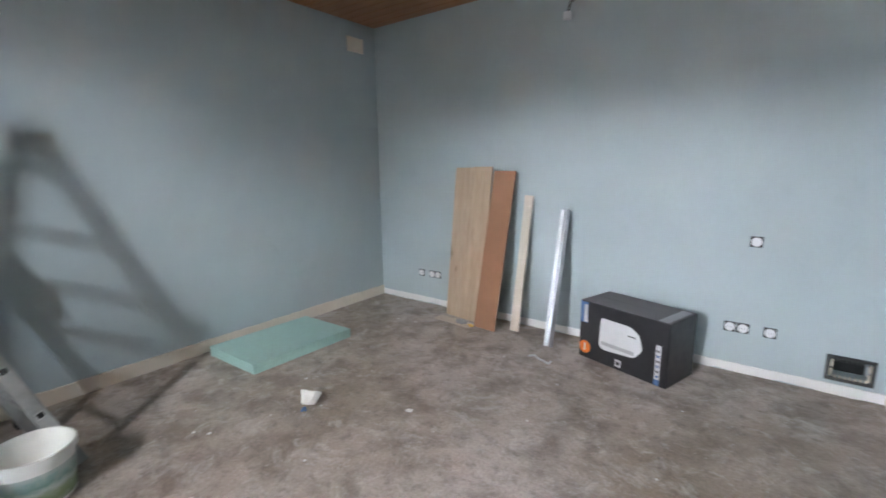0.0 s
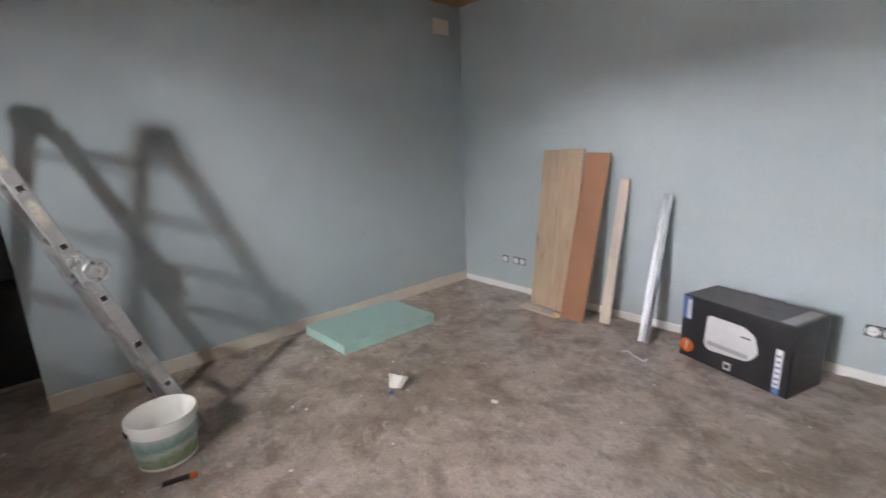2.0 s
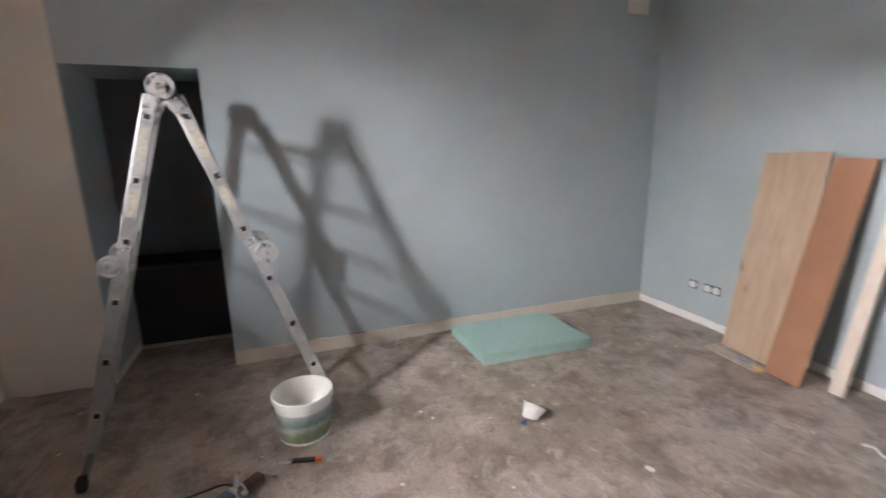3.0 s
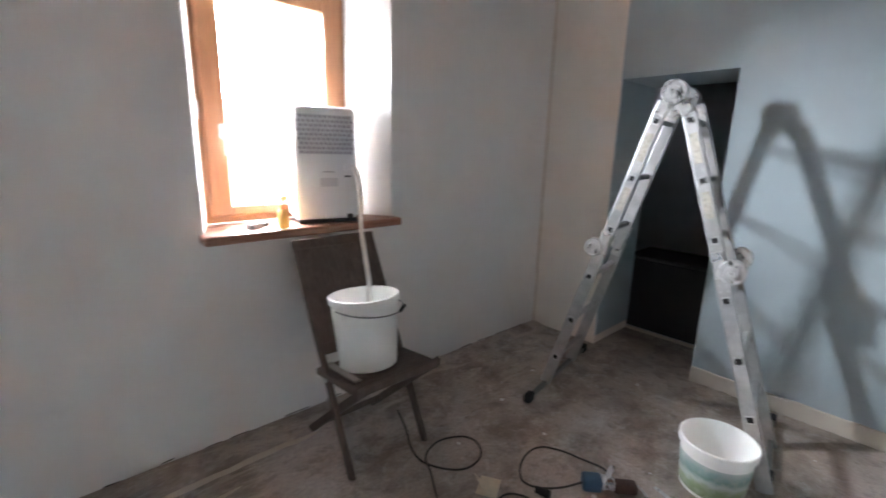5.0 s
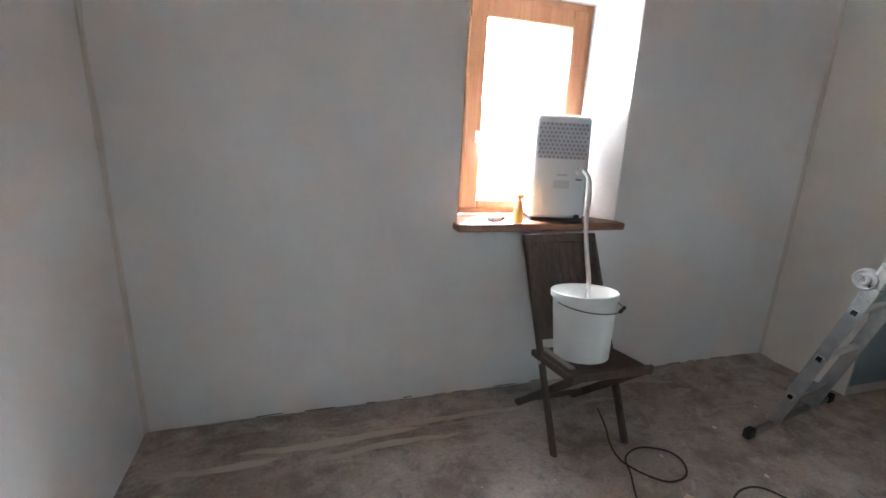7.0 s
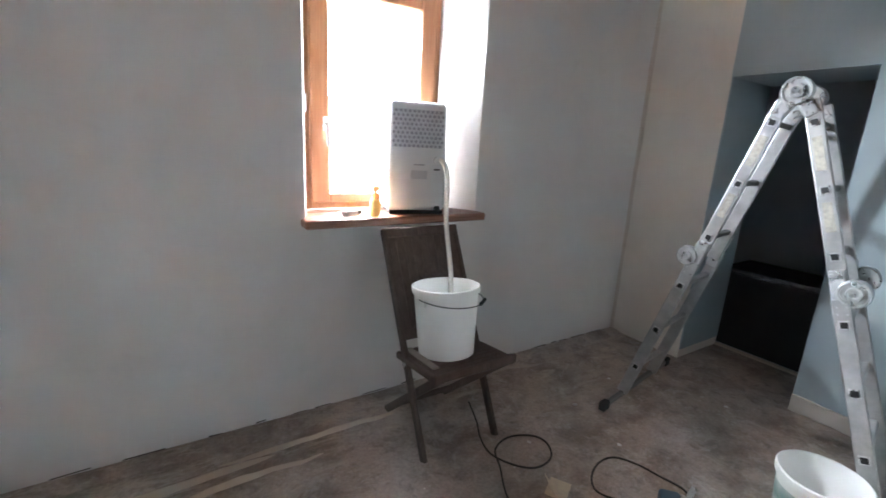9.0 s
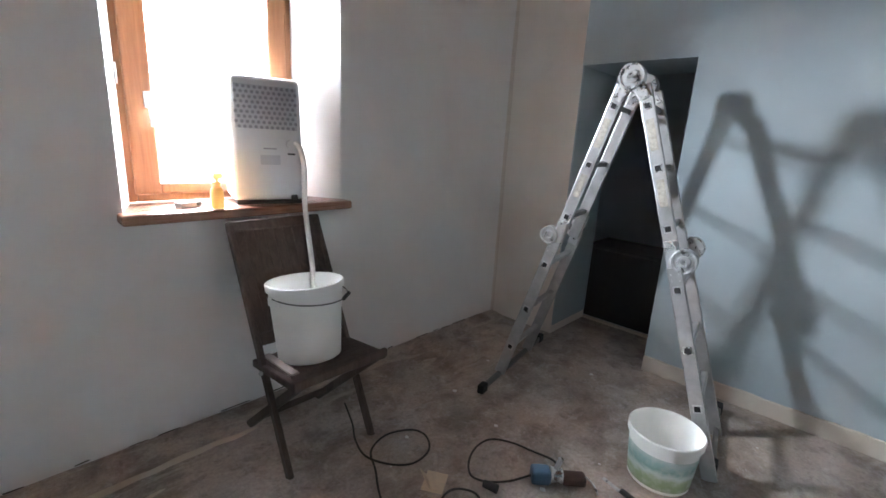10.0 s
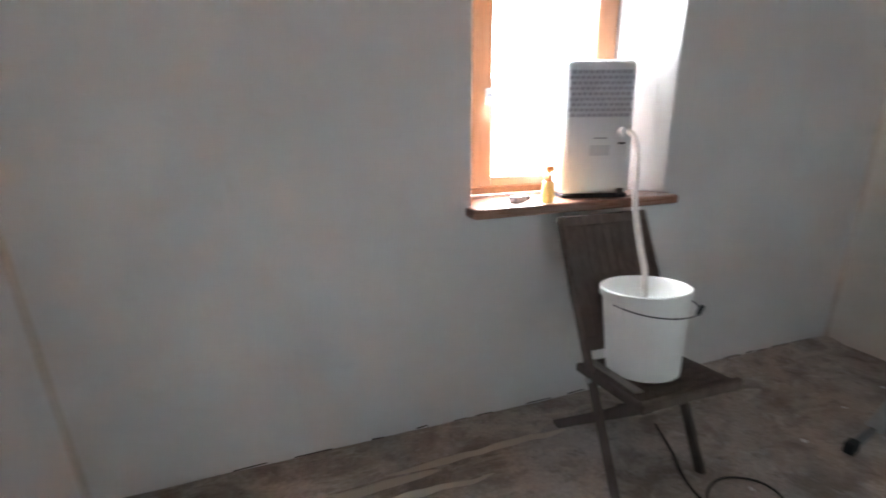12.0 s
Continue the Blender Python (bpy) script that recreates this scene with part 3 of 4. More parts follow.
# ---- things on the sill ----
def build_dehumidifier():
    e = base("dehumidifier", -1.928, 4.80, SILL, -15)
    tagged(e, "white plastic portable dehumidifier on the window sill", "dehumidifier")
    hw, dp, hh = 0.163, 0.235, 0.590
    body = box(-hw, hw, 0, dp, 0.018, hh, 0.032, None, 5)
    for v in body.verts:      # narrower and leaning back towards the top
        k = v.co.z / hh
        v.co.x *= 1.02 - 0.06 * k * k
        v.co.y += 0.02 * k
    b = part("housing", body, M_PLASTIC, e, "", True)
    part("foot_plate", box(-hw * 0.9, hw * 0.95, 0.01, dp - 0.01, 0.0, 0.02, 0.004), M_DARK, e, "dark base plate")
    # punched grille
    z0, z1, x0, x1 = 0.362, 0.538, -0.132, 0.132
    part("grille_panel", bar((0, 0.0 + 0.0115 + 0.006, z0 - 0.012), (0, 0.0 + 0.0175 + 0.006, z1 + 0.012), 0.280, 0.012, (1, 0, 0), 0.004), M_GRILLE, e, "grey punched air grille")
    holes = bmesh.new()
    rows = 9
    for r in range(rows):
        z = z0 + (z1 - z0) * r / (rows - 1)
        n = 12 if r % 2 else 11
        for k in range(n):
            x = x0 + (x1 - x0) * (k + (0 if r % 2 else 0.5)) / 11
            y = 0.0085 + 0.006 * (z - z0) / (z1 - z0) + 0.0020
            for dx, dz in ((0, 0),):
                h = 0.0084
                vs = [holes.verts.new((x + dx + h * math.cos(t), y, z + dz + h * math.sin(t))) for t in (0, 1.05, 2.1, 3.14, 4.19, 5.24)]
                holes.faces.new(vs)
    part("perforation", holes, M_HOLEGREY, e, "rows of small dark holes")["kind"] = "stuff"
    # rating label with plain bars
    def bar_print(x0_, x1_, z0_, z1_, mat, name):
        part(name, box(x0_, x1_, -0.0015 + 0.02 * (z0_ / hh) , 0.004 + 0.02 * (z0_ / hh), z0_, z1_), mat, e)
    bar_print(-0.02, 0.040, 0.262, 0.268, M_PRINT_GREY, "print_bar")
    bar_print(-0.035, 0.055, 0.190, 0.235, M_PRINT_PALE, "rating_label")
    bar_print(-0.028, 0.045, 0.222, 0.226, M_DARK, "print_bar")
    bar_print(0.030, 0.050, 0.196, 0.212, M_DARK, "warning_mark")
    bar_print(-0.028, 0.018, 0.198, 0.202, M_DARK, "print_bar")
    bar_print(0.09, 0.125, 0.238, 0.246, M_DARK, "slot")
    part("drain_spigot", rod((0.105, -0.02, 0.29), (0.105, 0.03, 0.29), 0.021), M_PLASTIC, e, "white drain spigot", True)
    part("cable_clip", box(0.10, 0.13, -0.012, 0.01, 0.02, 0.045, 0.004), M_DARK, e)
    # hose down into the pail
    hose = tube([(-1.815, 4.795, 1.347), (-1.815, 4.755, 1.350), (-1.808, 4.715, 1.32), (-1.805, 4.69, 1.23), (-1.822, 4.66, 1.06), (-1.850, 4.575, 0.90), (-1.882, 4.495, 0.80), (-1.898, 4.470, 0.74), (-1.905, 4.455, 0.68)], 0.0125, 12)
    tagged(part("drain_hose", hose, M_HOSE, None, "", True), "milky white plastic drain hose hanging into the bucket", "hose")


build_dehumidifier()


def build_sill_things():
    e = base("spray_bottle", -2.172, 4.795, SILL)
    tagged(e, "small yellow bottle with an orange cap on the window sill", "bottle")
    part("bottle_body", lathe([(0, 0), (0.024, 0), (0.027, 0.004), (0.027, 0.072), (0.022, 0.088), (0.012, 0.096), (0, 0.096)], 24), M_YELLOW, e, "", True)
    part("cap", lathe([(0, 0.092), (0.018, 0.092), (0.018, 0.116), (0.010, 0.122), (0.010, 0.136), (0, 0.137)], 20, box(-0.015, 0.026, -0.010, 0.010, 0.130, 0.156, 0.005)), M_CAP, e, "orange cap", True)
    e = base("sponge_block", -2.275, 4.86, SILL, 25)
    tagged(e, "small grey block with a dark end on the window sill", "sanding block")
    part("block", box(-0.05, 0.03, -0.022, 0.022, 0, 0.026, 0.006, None, 2), M_HOLEGREY, e)
    part("dark_end", box(0.03, 0.058, -0.020, 0.020, 0.002, 0.022, 0.005, None, 2), M_DARK, e)


build_sill_things()


# ---- folding chair and pail ----
def build_chair():
    x0, x1 = -2.178, -1.735
    e = base("folding_chair", (x0 + x1) / 2, 4.45, 0)
    tagged(e, "dark weathered slatted wooden folding chair under the window", "chair")
    ox, oy = (x0 + x1) / 2, 4.45
    def P(x, y, z):
        return (x - ox, y - oy, z)
    top, ft = (4.70, 1.005), (4.205, 0.0)
    for x in (x0 + 0.012, x1 - 0.012):
        part("back_post", bar(P(x, ft[0], ft[1]), P(x, top[0], top[1] - 0.01), 0.022, 0.042, (1, 0, 0), 0.004), M_CHAIR, e)
    for x in (x0 + 0.038, x1 - 0.038):
        part("rear_leg", bar(P(x, 4.665, 0.0), P(x, 4.135, 0.46), 0.022, 0.04, (1, 0, 0), 0.004), M_CHAIR, e)
    def at(z):
        k = z / 1.005
        return ft[0] + (top[0] - ft[0]) * k
    part("top_rail", bar(P(x0 - 0.004, at(0.985), 0.985), P(x1 + 0.004, at(0.985), 0.985), 0.05, 0.026, (0, 0.45, 1), 0.006), M_CHAIR, e)
    part("lower_back_rail", bar(P(x0 + 0.02, at(0.53), 0.53), P(x1 - 0.02, at(0.53), 0.53), 0.055, 0.022, (0, 0.45, 1), 0.004), M_CHAIR, e)
    n = 9
    for k in range(n):
        x = x0 + 0.042 + (x1 - x0 - 0.084) * k / (n - 1)
        part("back_slat", bar(P(x, at(0.55), 0.55), P(x, at(0.97), 0.97), 0.0445, 0.012, (1, 0, 0), 0.002), M_CHAIR, e)
    zf, zb, yf, yb = 0.468, 0.425, 4.125, 4.50
    def sz(y):
        return zf + (zb - zf) * (y - yf) / (yb - yf)
    for x in (x0 + 0.014, x1 - 0.014):
        part("seat_rail", bar(P(x, yf, sz(yf) - 0.012), P(x, yb, sz(yb) - 0.012), 0.026, 0.034, (1, 0, 0), 0.004), M_CHAIR, e)
    part("front_seat_rail", bar(P(x0 - 0.002, yf + 0.012, zf - 0.006), P(x1 + 0.012, yf + 0.012, zf - 0.006), 0.042, 0.026, (0, 0, 1), 0.006), M_CHAIR, e)
    for k in range(9):
        y = yf + 0.055 + 0.037 * k
        part("seat_slat", bar(P(x0 + 0.022, y, sz(y) + 0.002), P(x1 - 0.022, y, sz(y) + 0.002), 0.012, 0.029, (0, 0, 1), 0.002), M_CHAIR, e)
    part("stretcher", bar(P(x0 + 0.05, 4.55, 0.10), P(x1 - 0.05, 4.55, 0.10), 0.03, 0.02, (0, 0, 1), 0.004), M_CHAIR, e)
    for x in (x0 - 0.002, x1 + 0.002):
        part("pivot_bolt", rod(P(x - 0.008, 4.405, 0.405 * 1.0), P(x + 0.008, 4.405, 0.405), 0.009), M_STEEL, e)
    st = part("wooden_slat", bar((-2.140, 4.185, 0.4840), (-2.128, 4.47, 0.450), 0.036, 0.008, (1, 0, 0), 0.003), M_STICK)
    tagged(st, "short pale scuffed wooden slat lying on the chair seat", "slat")


build_chair()


def pail_shell(r0, r1, h, rim, wall=0.0035):
    return lathe([(0, 0.004), (r0 - 0.006, 0.004), (r0 - 0.004, 0.0), (r0, 0.003), (r1 - 0.002, h - rim), (r1 + 0.008, h - rim + 0.002), (r1 + 0.009, h - 0.004), (r1 + 0.005, h),
                  (r1 + 0.001, h - 0.001), (r1 - wall - 0.002, h - rim), (r0 - wall, 0.008), (0, 0.008)], 56)


def build_pail():
    e = base("white_pail", -1.985, 4.345, 0.452)
    e.matrix_basis = pose(-1.985, 4.345, 0.4600, -6.0, 0, 0)
    tagged(e, "large white plastic pail standing on the chair seat", "bucket")
    part("pail_body", pail_shell(0.134, 0.155, 0.333, 0.032), M_PAIL, e, "", True)
    for sgn in (-1, 1):
        part("handle_lug", box(-0.036, 0.036, -0.006, 0.008, 0.252, 0.289, 0.004, None, 2), M_PAIL, e).matrix_basis = Matrix.Rotation(radians(188 + (90 if sgn > 0 else -90)), 4, "Z") @ pose(0, -0.156, 0)
    a0, rr = radians(188), 0.162
    pts = []
    for k in range(13):
        t = a0 + math.pi * k / 12
        z = 0.286 - 0.022 * math.sin(math.pi * k / 12)
        r2 = rr + 0.03 * math.sin(math.pi * k / 12) ** 2
        pts.append((r2 * math.cos(t), r2 * math.sin(t), z))
    part("bail_wire", tube(pts, 0.0026, 6), M_DARK, e, "thin wire handle", True)
    part("grip", rod(Vector(pts[7]), Vector(pts[8]) * 1.04, 0.0085, None, 12), M_RUBBER, e, "black plastic grip", True)


build_pail()


# ---- aluminium ladder ----
def disc(c, axis, r, half, sides=32):
    """A cast disc with a raised rim and a stepped hub, on an axis through c."""
    prof = [(0, -half), (r * 0.9, -half), (r, -half * 0.8), (r, half * 0.8), (r * 0.94, half), (r * 0.84, half), (r * 0.80, half * 0.82), (r * 0.52, half * 0.82), (r * 0.48, half * 1.12), (r * 0.30, half * 1.12), (r * 0.27, half * 0.9), (0, half * 0.9)]
    bm = lathe(prof, sides)
    m = Vector(axis).to_track_quat("Z", "Y").to_matrix().to_4x4()
    m.translation = c
    bm.transform(m)
    return bm


def rivets(bm, c, along, across, face, at=(-0.082, -0.052, 0.052, 0.082)):
    """Domed rivet heads in pairs on a joint plate."""
    for a in at:
        for b in (-0.016, 0.016):
            p = c + along * a + across * b
            rod(p - face * 0.002, p + face * 0.004, 0.0055, bm, 10, 0.0035)
    return bm


def build_ladder():
    e = base("folding_ladder", -0.6, 3.6, 0)
    tagged(e, "aluminium multi-joint folding ladder set up as an A-frame", "ladder")
    O = Vector((-0.6, 3.6, 0))
    across = Vector((0.325, 0.054, 0))
    au = across.normalized()
    legs = {"r": (Vector((-0.700, 3.563, 1.71)), Vector((-0.812, 2.957, 0.0)), (1.616, 1.337, 1.069, 0.808, 0.550, 0.305)),
            "l": (Vector((-0.700, 3.663, 1.71)), Vector((-0.812, 4.123, 0.035)), (1.615, 1.327, 1.046, 0.768, 0.487, 0.227))}
    thick, deep = 0.024, 0.062
    for key, (top, ft, holes) in legs.items():
        d = (ft - top).normalized()
        out = au.cross(d).normalized()            # across the rail's broad side
        def on(z):
            k = (z - top.z) / (ft.z - top.z)
            return top + (ft - top) * k
        zj = 0.925
        for n, off in (("near", 0.0), ("far", 1.0)):
            sgn = -1 if n == "near" else 1
            for lo in (False, True):
                shift = across * off + au * sgn * (0.012 if lo else -0.012)
                if lo and n == "far":
                    shift = shift + au * 0.05
                z0, z1 = (zj - 0.02, ft.z) if lo else (top.z, zj - 0.045)
                p, q = on(z0) + shift - O, on(z1) + shift - O
                r = part("rail", bar(p, q, thick, deep, au, 0.004, None, 2), M_ALU, e)
                for z in (holes[3:] if lo else holes[:3]):
                    c = on(z) + shift - O
                    part("socket_rim", bar(c + au * sgn * 0.0125 - d * 0.0185, c + au * sgn * 0.0125 + d * 0.0185, 0.003, 0.037, au, 0.001), M_CAST, r, "bright swaged socket rim")
                    part("rung_socket", bar(c + au * sgn * 0.0135 - d * 0.0125, c + au * sgn * 0.0135 + d * 0.0125, 0.0035, 0.025, au, 0.0), M_HOLE, r)
                if not lo:
                    for za, zb in ((holes[0] - 0.06, holes[0] - 0.20), (holes[1] - 0.05, holes[1] - 0.17)):
                        part("sticker", bar(on(za) + shift - O + au * sgn * 0.0125, on(zb) + shift - O + au * sgn * 0.0125, 0.0016, 0.034, au), M_STICKER, r)
            # mid joint
            c = on(zj) + across * off + au * sgn * 0.005 - O + (au * 0.03 if n == "far" else Vector((0, 0, 0)))
            o2 = out * (-0.016 if key == "r" else 0.016)
            hin = part("mid_joint", disc(c + o2 * 2.8, au * sgn, 0.056 if key == "r" else 0.050, 0.024), M_CAST, e, "round cast joint", True)
            part("joint_pin", rod(c + o2 * 2.8 + au * sgn * 0.032, c + o2 * 2.8 + au * sgn * 0.040, 0.009, None, 14), M_STEEL, hin, "", True)
            arm = bar(c - d * 0.10, c + d * 0.10, 0.034, 0.058, au, 0.005, bar(c, c + o2 * 2.8, 0.034, 0.07, au, 0.004))
            part("joint_arm", rivets(arm, c + au * sgn * 0.017, d, out, au * sgn), M_CAST, hin)
        # rungs
        for i, z in enumerate(holes):
            lo = i > 2
            a = on(z) - O + au * (-0.012 if lo else 0.012)
            b = on(z) + across - O + au * (0.062 if lo else -0.012)
            part("rung", bar(a, b, 0.026, 0.030, d, 0.006, None, 2), M_ALU if lo else M_DARKBAND, e, "ribbed aluminium rung")
        # stabiliser bar with rubber ends
        mid = ft + across * 0.5
        ux = Vector((0.985, 0.17, 0)).normalized()
        z = Vector((0, 0, 0.029 - mid.z))
        p, q = mid - ux * (0.40 if key == "l" else 0.10) + z - O, mid + ux * 0.47 + z - O
        sb = part("stabiliser_bar", bar(p, q, 0.032, 0.024, (0, 0, 1), 0.004), M_DARKBAND, e)
        for c, s in ((p, -1), (q, 1)):
            part("rubber_foot", bar(c - ux * 0.03, c + ux * 0.035, 0.054, 0.040, (0, 0, 1), 0.008, None, 2), M_RUBBER, sb, "black rubber end cap")
    # top hinges
    for off, sgn in ((0.0, -1), (1.0, 1)):
        c = Vector((-0.70, 3.620, 1.747)) + across * off - O
        h = part("top_joint", disc(c, au * sgn, 0.060, 0.03), M_CAST, e, "round cast top joint", True)
        part("joint_pin", rod(c + au * sgn * 0.034, c + au * sgn * 0.044, 0.010, None, 14), M_STEEL, h, "", True)
        for key in ("r", "l"):
            top, ft, _ = legs[key]
            d = (ft - top).normalized()
            s = top + across * off - O
            q = s + d * 0.07 - au * sgn * 0.012
            arm = bar(c, q, 0.034, 0.058, au, 0.006)
            part("joint_arm", rivets(arm, q + (c - q) * 0.25 + au * sgn * 0.017, (q - c).normalized(), au.cross(d).normalized(), au * sgn, (-0.024, 0.012)), M_CAST, h)


build_ladder()


# ---- paint bucket and small things on the floor ----
def build_bucket():
    e = base("paint_bucket", -0.968, 3.132, 0.002, 40)
    tagged(e, "white plastic paint bucket with a green landscape print, empty", "bucket")
    r0, r1, h = 0.127, 0.146, 0.245
    part("bucket_body", pail_shell(r0, r1, h, 0.036), M_PAIL, e, "", True)
    band = lathe([(r0 + 0.0008 + (r1 - r0) * 0.06, 0.018), (r0 + 0.0012 + (r1 - r0) * 0.80, 0.176)], 56)
    part("printed_band", band, M_BUCKETPRINT, e, "blue-green landscape print", True)
    part("handle_lug", box(-0.02, 0.02, -0.008, 0.006, 0.14, 0.18, 0.004), M_RUBBER, e, "dark handle lug").matrix_basis = Matrix.Rotation(radians(115), 4, "Z") @ pose(0, -0.158, 0)


build_bucket()


def build_floor_things():
    # foam boards, five in a stack
    p0, p1, p3 = Vector((-0.660, 1.952, 0)), Vector((-0.090, 1.970, 0)), Vector((-0.682, 1.102, 0))
    ux, uy = (p1 - p0), (p3 - p0)
    for k in range(5):
        bm = box(0, 1, 0, 1, 0, 1)
        for v in bm.verts:
            c = p0 + ux * v.co.x + uy * v.co.y
            v.co = Vector((c.x + 0.004 * (k % 2), c.y - 0.004 * (k % 2), 0.003 + k * 0.0141 + v.co.z * 0.0138))
        bmesh.ops.bevel(bm, geom=bm.edges[:], offset=0.0025, segments=1, affect="EDGES")
        tagged(part("foam_board", bm, M_FOAM), "aqua green rigid insulation foam board, stacked flat", "foam board", "stack of foam boards")

    # crumpled paper cup
    cup = lathe([(0, 0.0), (0.024, 0.0), (0.026, 0.004), (0.041, 0.072), (0.043, 0.074), (0.040, 0.073), (0.024, 0.006), (0, 0.006)], 22)
    for v in cup.verts:      # pleated side, ragged mouth
        k = 1 + 0.09 * math.sin(9 * math.atan2(v.co.y, v.co.x)) * v.co.z / 0.07
        v.co.x, v.co.y = v.co.x * k, v.co.y * k
    roughen(cup, 0.011, 34)
    c = part("paper_cup", cup, M_PAPER)
    c.matrix_basis = pose(-1.318, 1.992, 0.022, -34, 12, 225) @ Matrix.Diagonal((1.6, 1.6, 1.0, 1))
    tagged(c, "small crumpled white paper cup standing on the floor", "cup")
    w = tube([(-1.345, 2.035, 0.008), (-1.330, 2.020, 0.018), (-1.318, 2.028, 0.010), (-1.326, 2.044, 0.007)], 0.007, 6)
    tagged(part("wrapper_scrap", roughen(w, 0.005, 60), M_PRINT_BLUE), "small crumpled dark blue wrapper scrap on the floor", "wrapper")
    ch = bmesh.new()
    bmesh.ops.create_icosphere(ch, subdivisions=2, radius=0.016)
    for v in ch.verts:
        v.co = Vector((v.co.x * 1.4, v.co.y, v.co.z * 0.45)) + noise.noise_vector(v.co * 90) * 0.005
    c = part("plaster_chip", ch, M_PAPER)
    c.matrix_basis = pose(-1.838, 1.673, 0.009, 0, 0, 30)
    tagged(c, "flat white chip of plaster on the concrete floor", "plaster chip")
    bits = bmesh.new()
    rnd = random.Random(5)
    for k in range(46):
        x, y = rnd.uniform(-3.3, -0.3), rnd.uniform(0.4, 4.5)
        s = rnd.uniform(0.004, 0.013)
        own = bmesh.new()
        bmesh.ops.create_icosphere(own, subdivisions=1, radius=s)
        for v in own.verts:
            v.co = Vector((x + v.co.x * rnd.uniform(0.6, 1.6), y + v.co.y * rnd.uniform(0.6, 1.5), 0.006 + v.co.z * 0.35))
        merged(bits, own)
    tagged(part("plaster_crumbs", bits, M_WHITE_STRIP), "white plaster crumbs scattered on the concrete floor", "crumbs", kind="stuff")

    # folding utility knife: steel blade, dark handle, orange end
    e = base("putty_knife", -1.205, 3.172, 0.004, math.degrees(math.atan2(-0.242, -0.061)))
    tagged(e, "small putty knife with a dark handle and orange end", "putty knife")
    part("blade", box(-0.125, -0.03, -0.010, 0.010, 0, 0.003, 0.001), M_STEEL, e)
    part("handle", box(-0.035, 0.075, -0.011, 0.011, 0, 0.018, 0.005, None, 2), M_DARK, e)
    part("end_cap", box(0.075, 0.105, -0.012, 0.012, 0, 0.020, 0.005, None, 2), M_ORANGE, e, "orange end cap")

    # corded power tool lying on its side
    e = base("power_tool", -1.345, 3.425, 0.002, -48)
    tagged(e, "corded blue and brown power tool with a metal head", "power tool")
    part("motor_housing", box(-0.115, -0.03, -0.035, 0.035, 0, 0.062, 0.014, None, 3), M_BLUEPL, e, "dark blue plastic motor housing", True)
    hd = part("gear_head", rod((-0.03, 0, 0.036), (0.02, 0, 0.036), 0.032, None, 20, 0.026), M_CAST, e, "bright cast metal head", True)
    part("clamp", bar((-0.01, 0.0, 0.06), (0.012, 0.01, 0.115), 0.022, 0.016, (1, 0, 0), 0.005), M_STEEL, hd, "steel clamp lever")
    part("screw", rod((0.006, -0.032, 0.04), (0.006, -0.045, 0.04), 0.009), M_STEEL, hd)
    part("grip", box(0.02, 0.12, -0.030, 0.028, 0, 0.045, 0.012, None, 3), M_BROWNPL, e, "rust-brown grip", True)

    # crimped wire scrap beside it
    e = part("wire_scrap", tube([(-1.262, 3.40, 0.006), (-1.235, 3.35, 0.012), (-1.25, 3.30, 0.006), (-1.285, 3.265, 0.006)], 0.004, 8), M_STEEL, None, "", True)
    tagged(e, "bent piece of grey steel wire on the floor", "wire")

    # cable in loops
    z = 0.007
    pts = [(-2.02, 3.66, z), (-1.96, 3.86, z), (-1.88, 4.00, z), (-1.82, 4.11, z), (-1.70, 4.15, z), (-1.585, 4.10, z), (-1.56, 4.02, z), (-1.62, 3.935, z),
           (-1.73, 3.92, z), (-1.82, 3.98, z + 0.008), (-1.86, 4.10, z), (-1.83, 4.22, z), (-1.77, 4.33, z), (-1.70, 4.50, z)]
    tagged(part("extension_cable", tube(pts, 0.0048, 8), M_CABLE, None, "", True), "black rubber extension cable looped on the floor", "cable")
    pts = [(-1.42, 3.505, 0.03), (-1.50, 3.565, z), (-1.575, 3.63, z), (-1.595, 3.70, z), (-1.53, 3.765, z), (-1.43, 3.80, z), (-1.34, 3.785, z), (-1.285, 3.70, z), (-1.262, 3.60, z), (-1.255, 3.50, z + 0.01), (-1.30, 3.44, 0.03)]
    tagged(part("tool_cable", tube(pts, 0.0048, 8), M_CABLE, None, "", True), "black cable of the power tool looped on the floor", "cable")
    tagged(part("plug", rod((-1.60, 3.625, 0.016), (-1.585, 3.565, 0.018), 0.015, None, 14, 0.019), M_RUBBER, None, "", True), "black rubber plug on the floor", "plug")
    pts = [(-1.93, 3.62, z), (-1.84, 3.66, z), (-1.765, 3.70, z), (-1.70, 3.69, z), (-1.66, 3.62, z), (-1.70, 3.54, z)]
    tagged(part("cable_end", tube(pts, 0.0048, 8), M_CABLE, None, "", True), "black cable end curled on the concrete floor", "cable")

    # folded cardboard scrap
    e = base("cardboard_scrap", -1.735, 3.785, 0.003, 30)
    tagged(e, "torn folded piece of brown cardboard on the floor", "cardboard")
    part("flap", box(-0.062, 0.052, -0.05, 0.042, 0, 0.004, 0.001), M_KRAFT, e)
    part("flap", bar((-0.05, 0.0, 0.004), (-0.0, 0.05, 0.036), 0.10, 0.003, (1, 0.6, 0)), M_KRAFT, e)

    # bent metal bracket near the profile
    e = part("metal_bracket", tube([(-2.075, 0.595, 0.010), (-2.12, 0.595, 0.026), (-2.155, 0.605, 0.014), (-2.20, 0.625, 0.016), (-2.245, 0.632, 0.010), (-2.255, 0.61, 0.020)], 0.0068, 8), M_PLASTIC, None, "", True)
    tagged(e, "small bent pale metal bracket on the floor", "bracket")


build_floor_things()


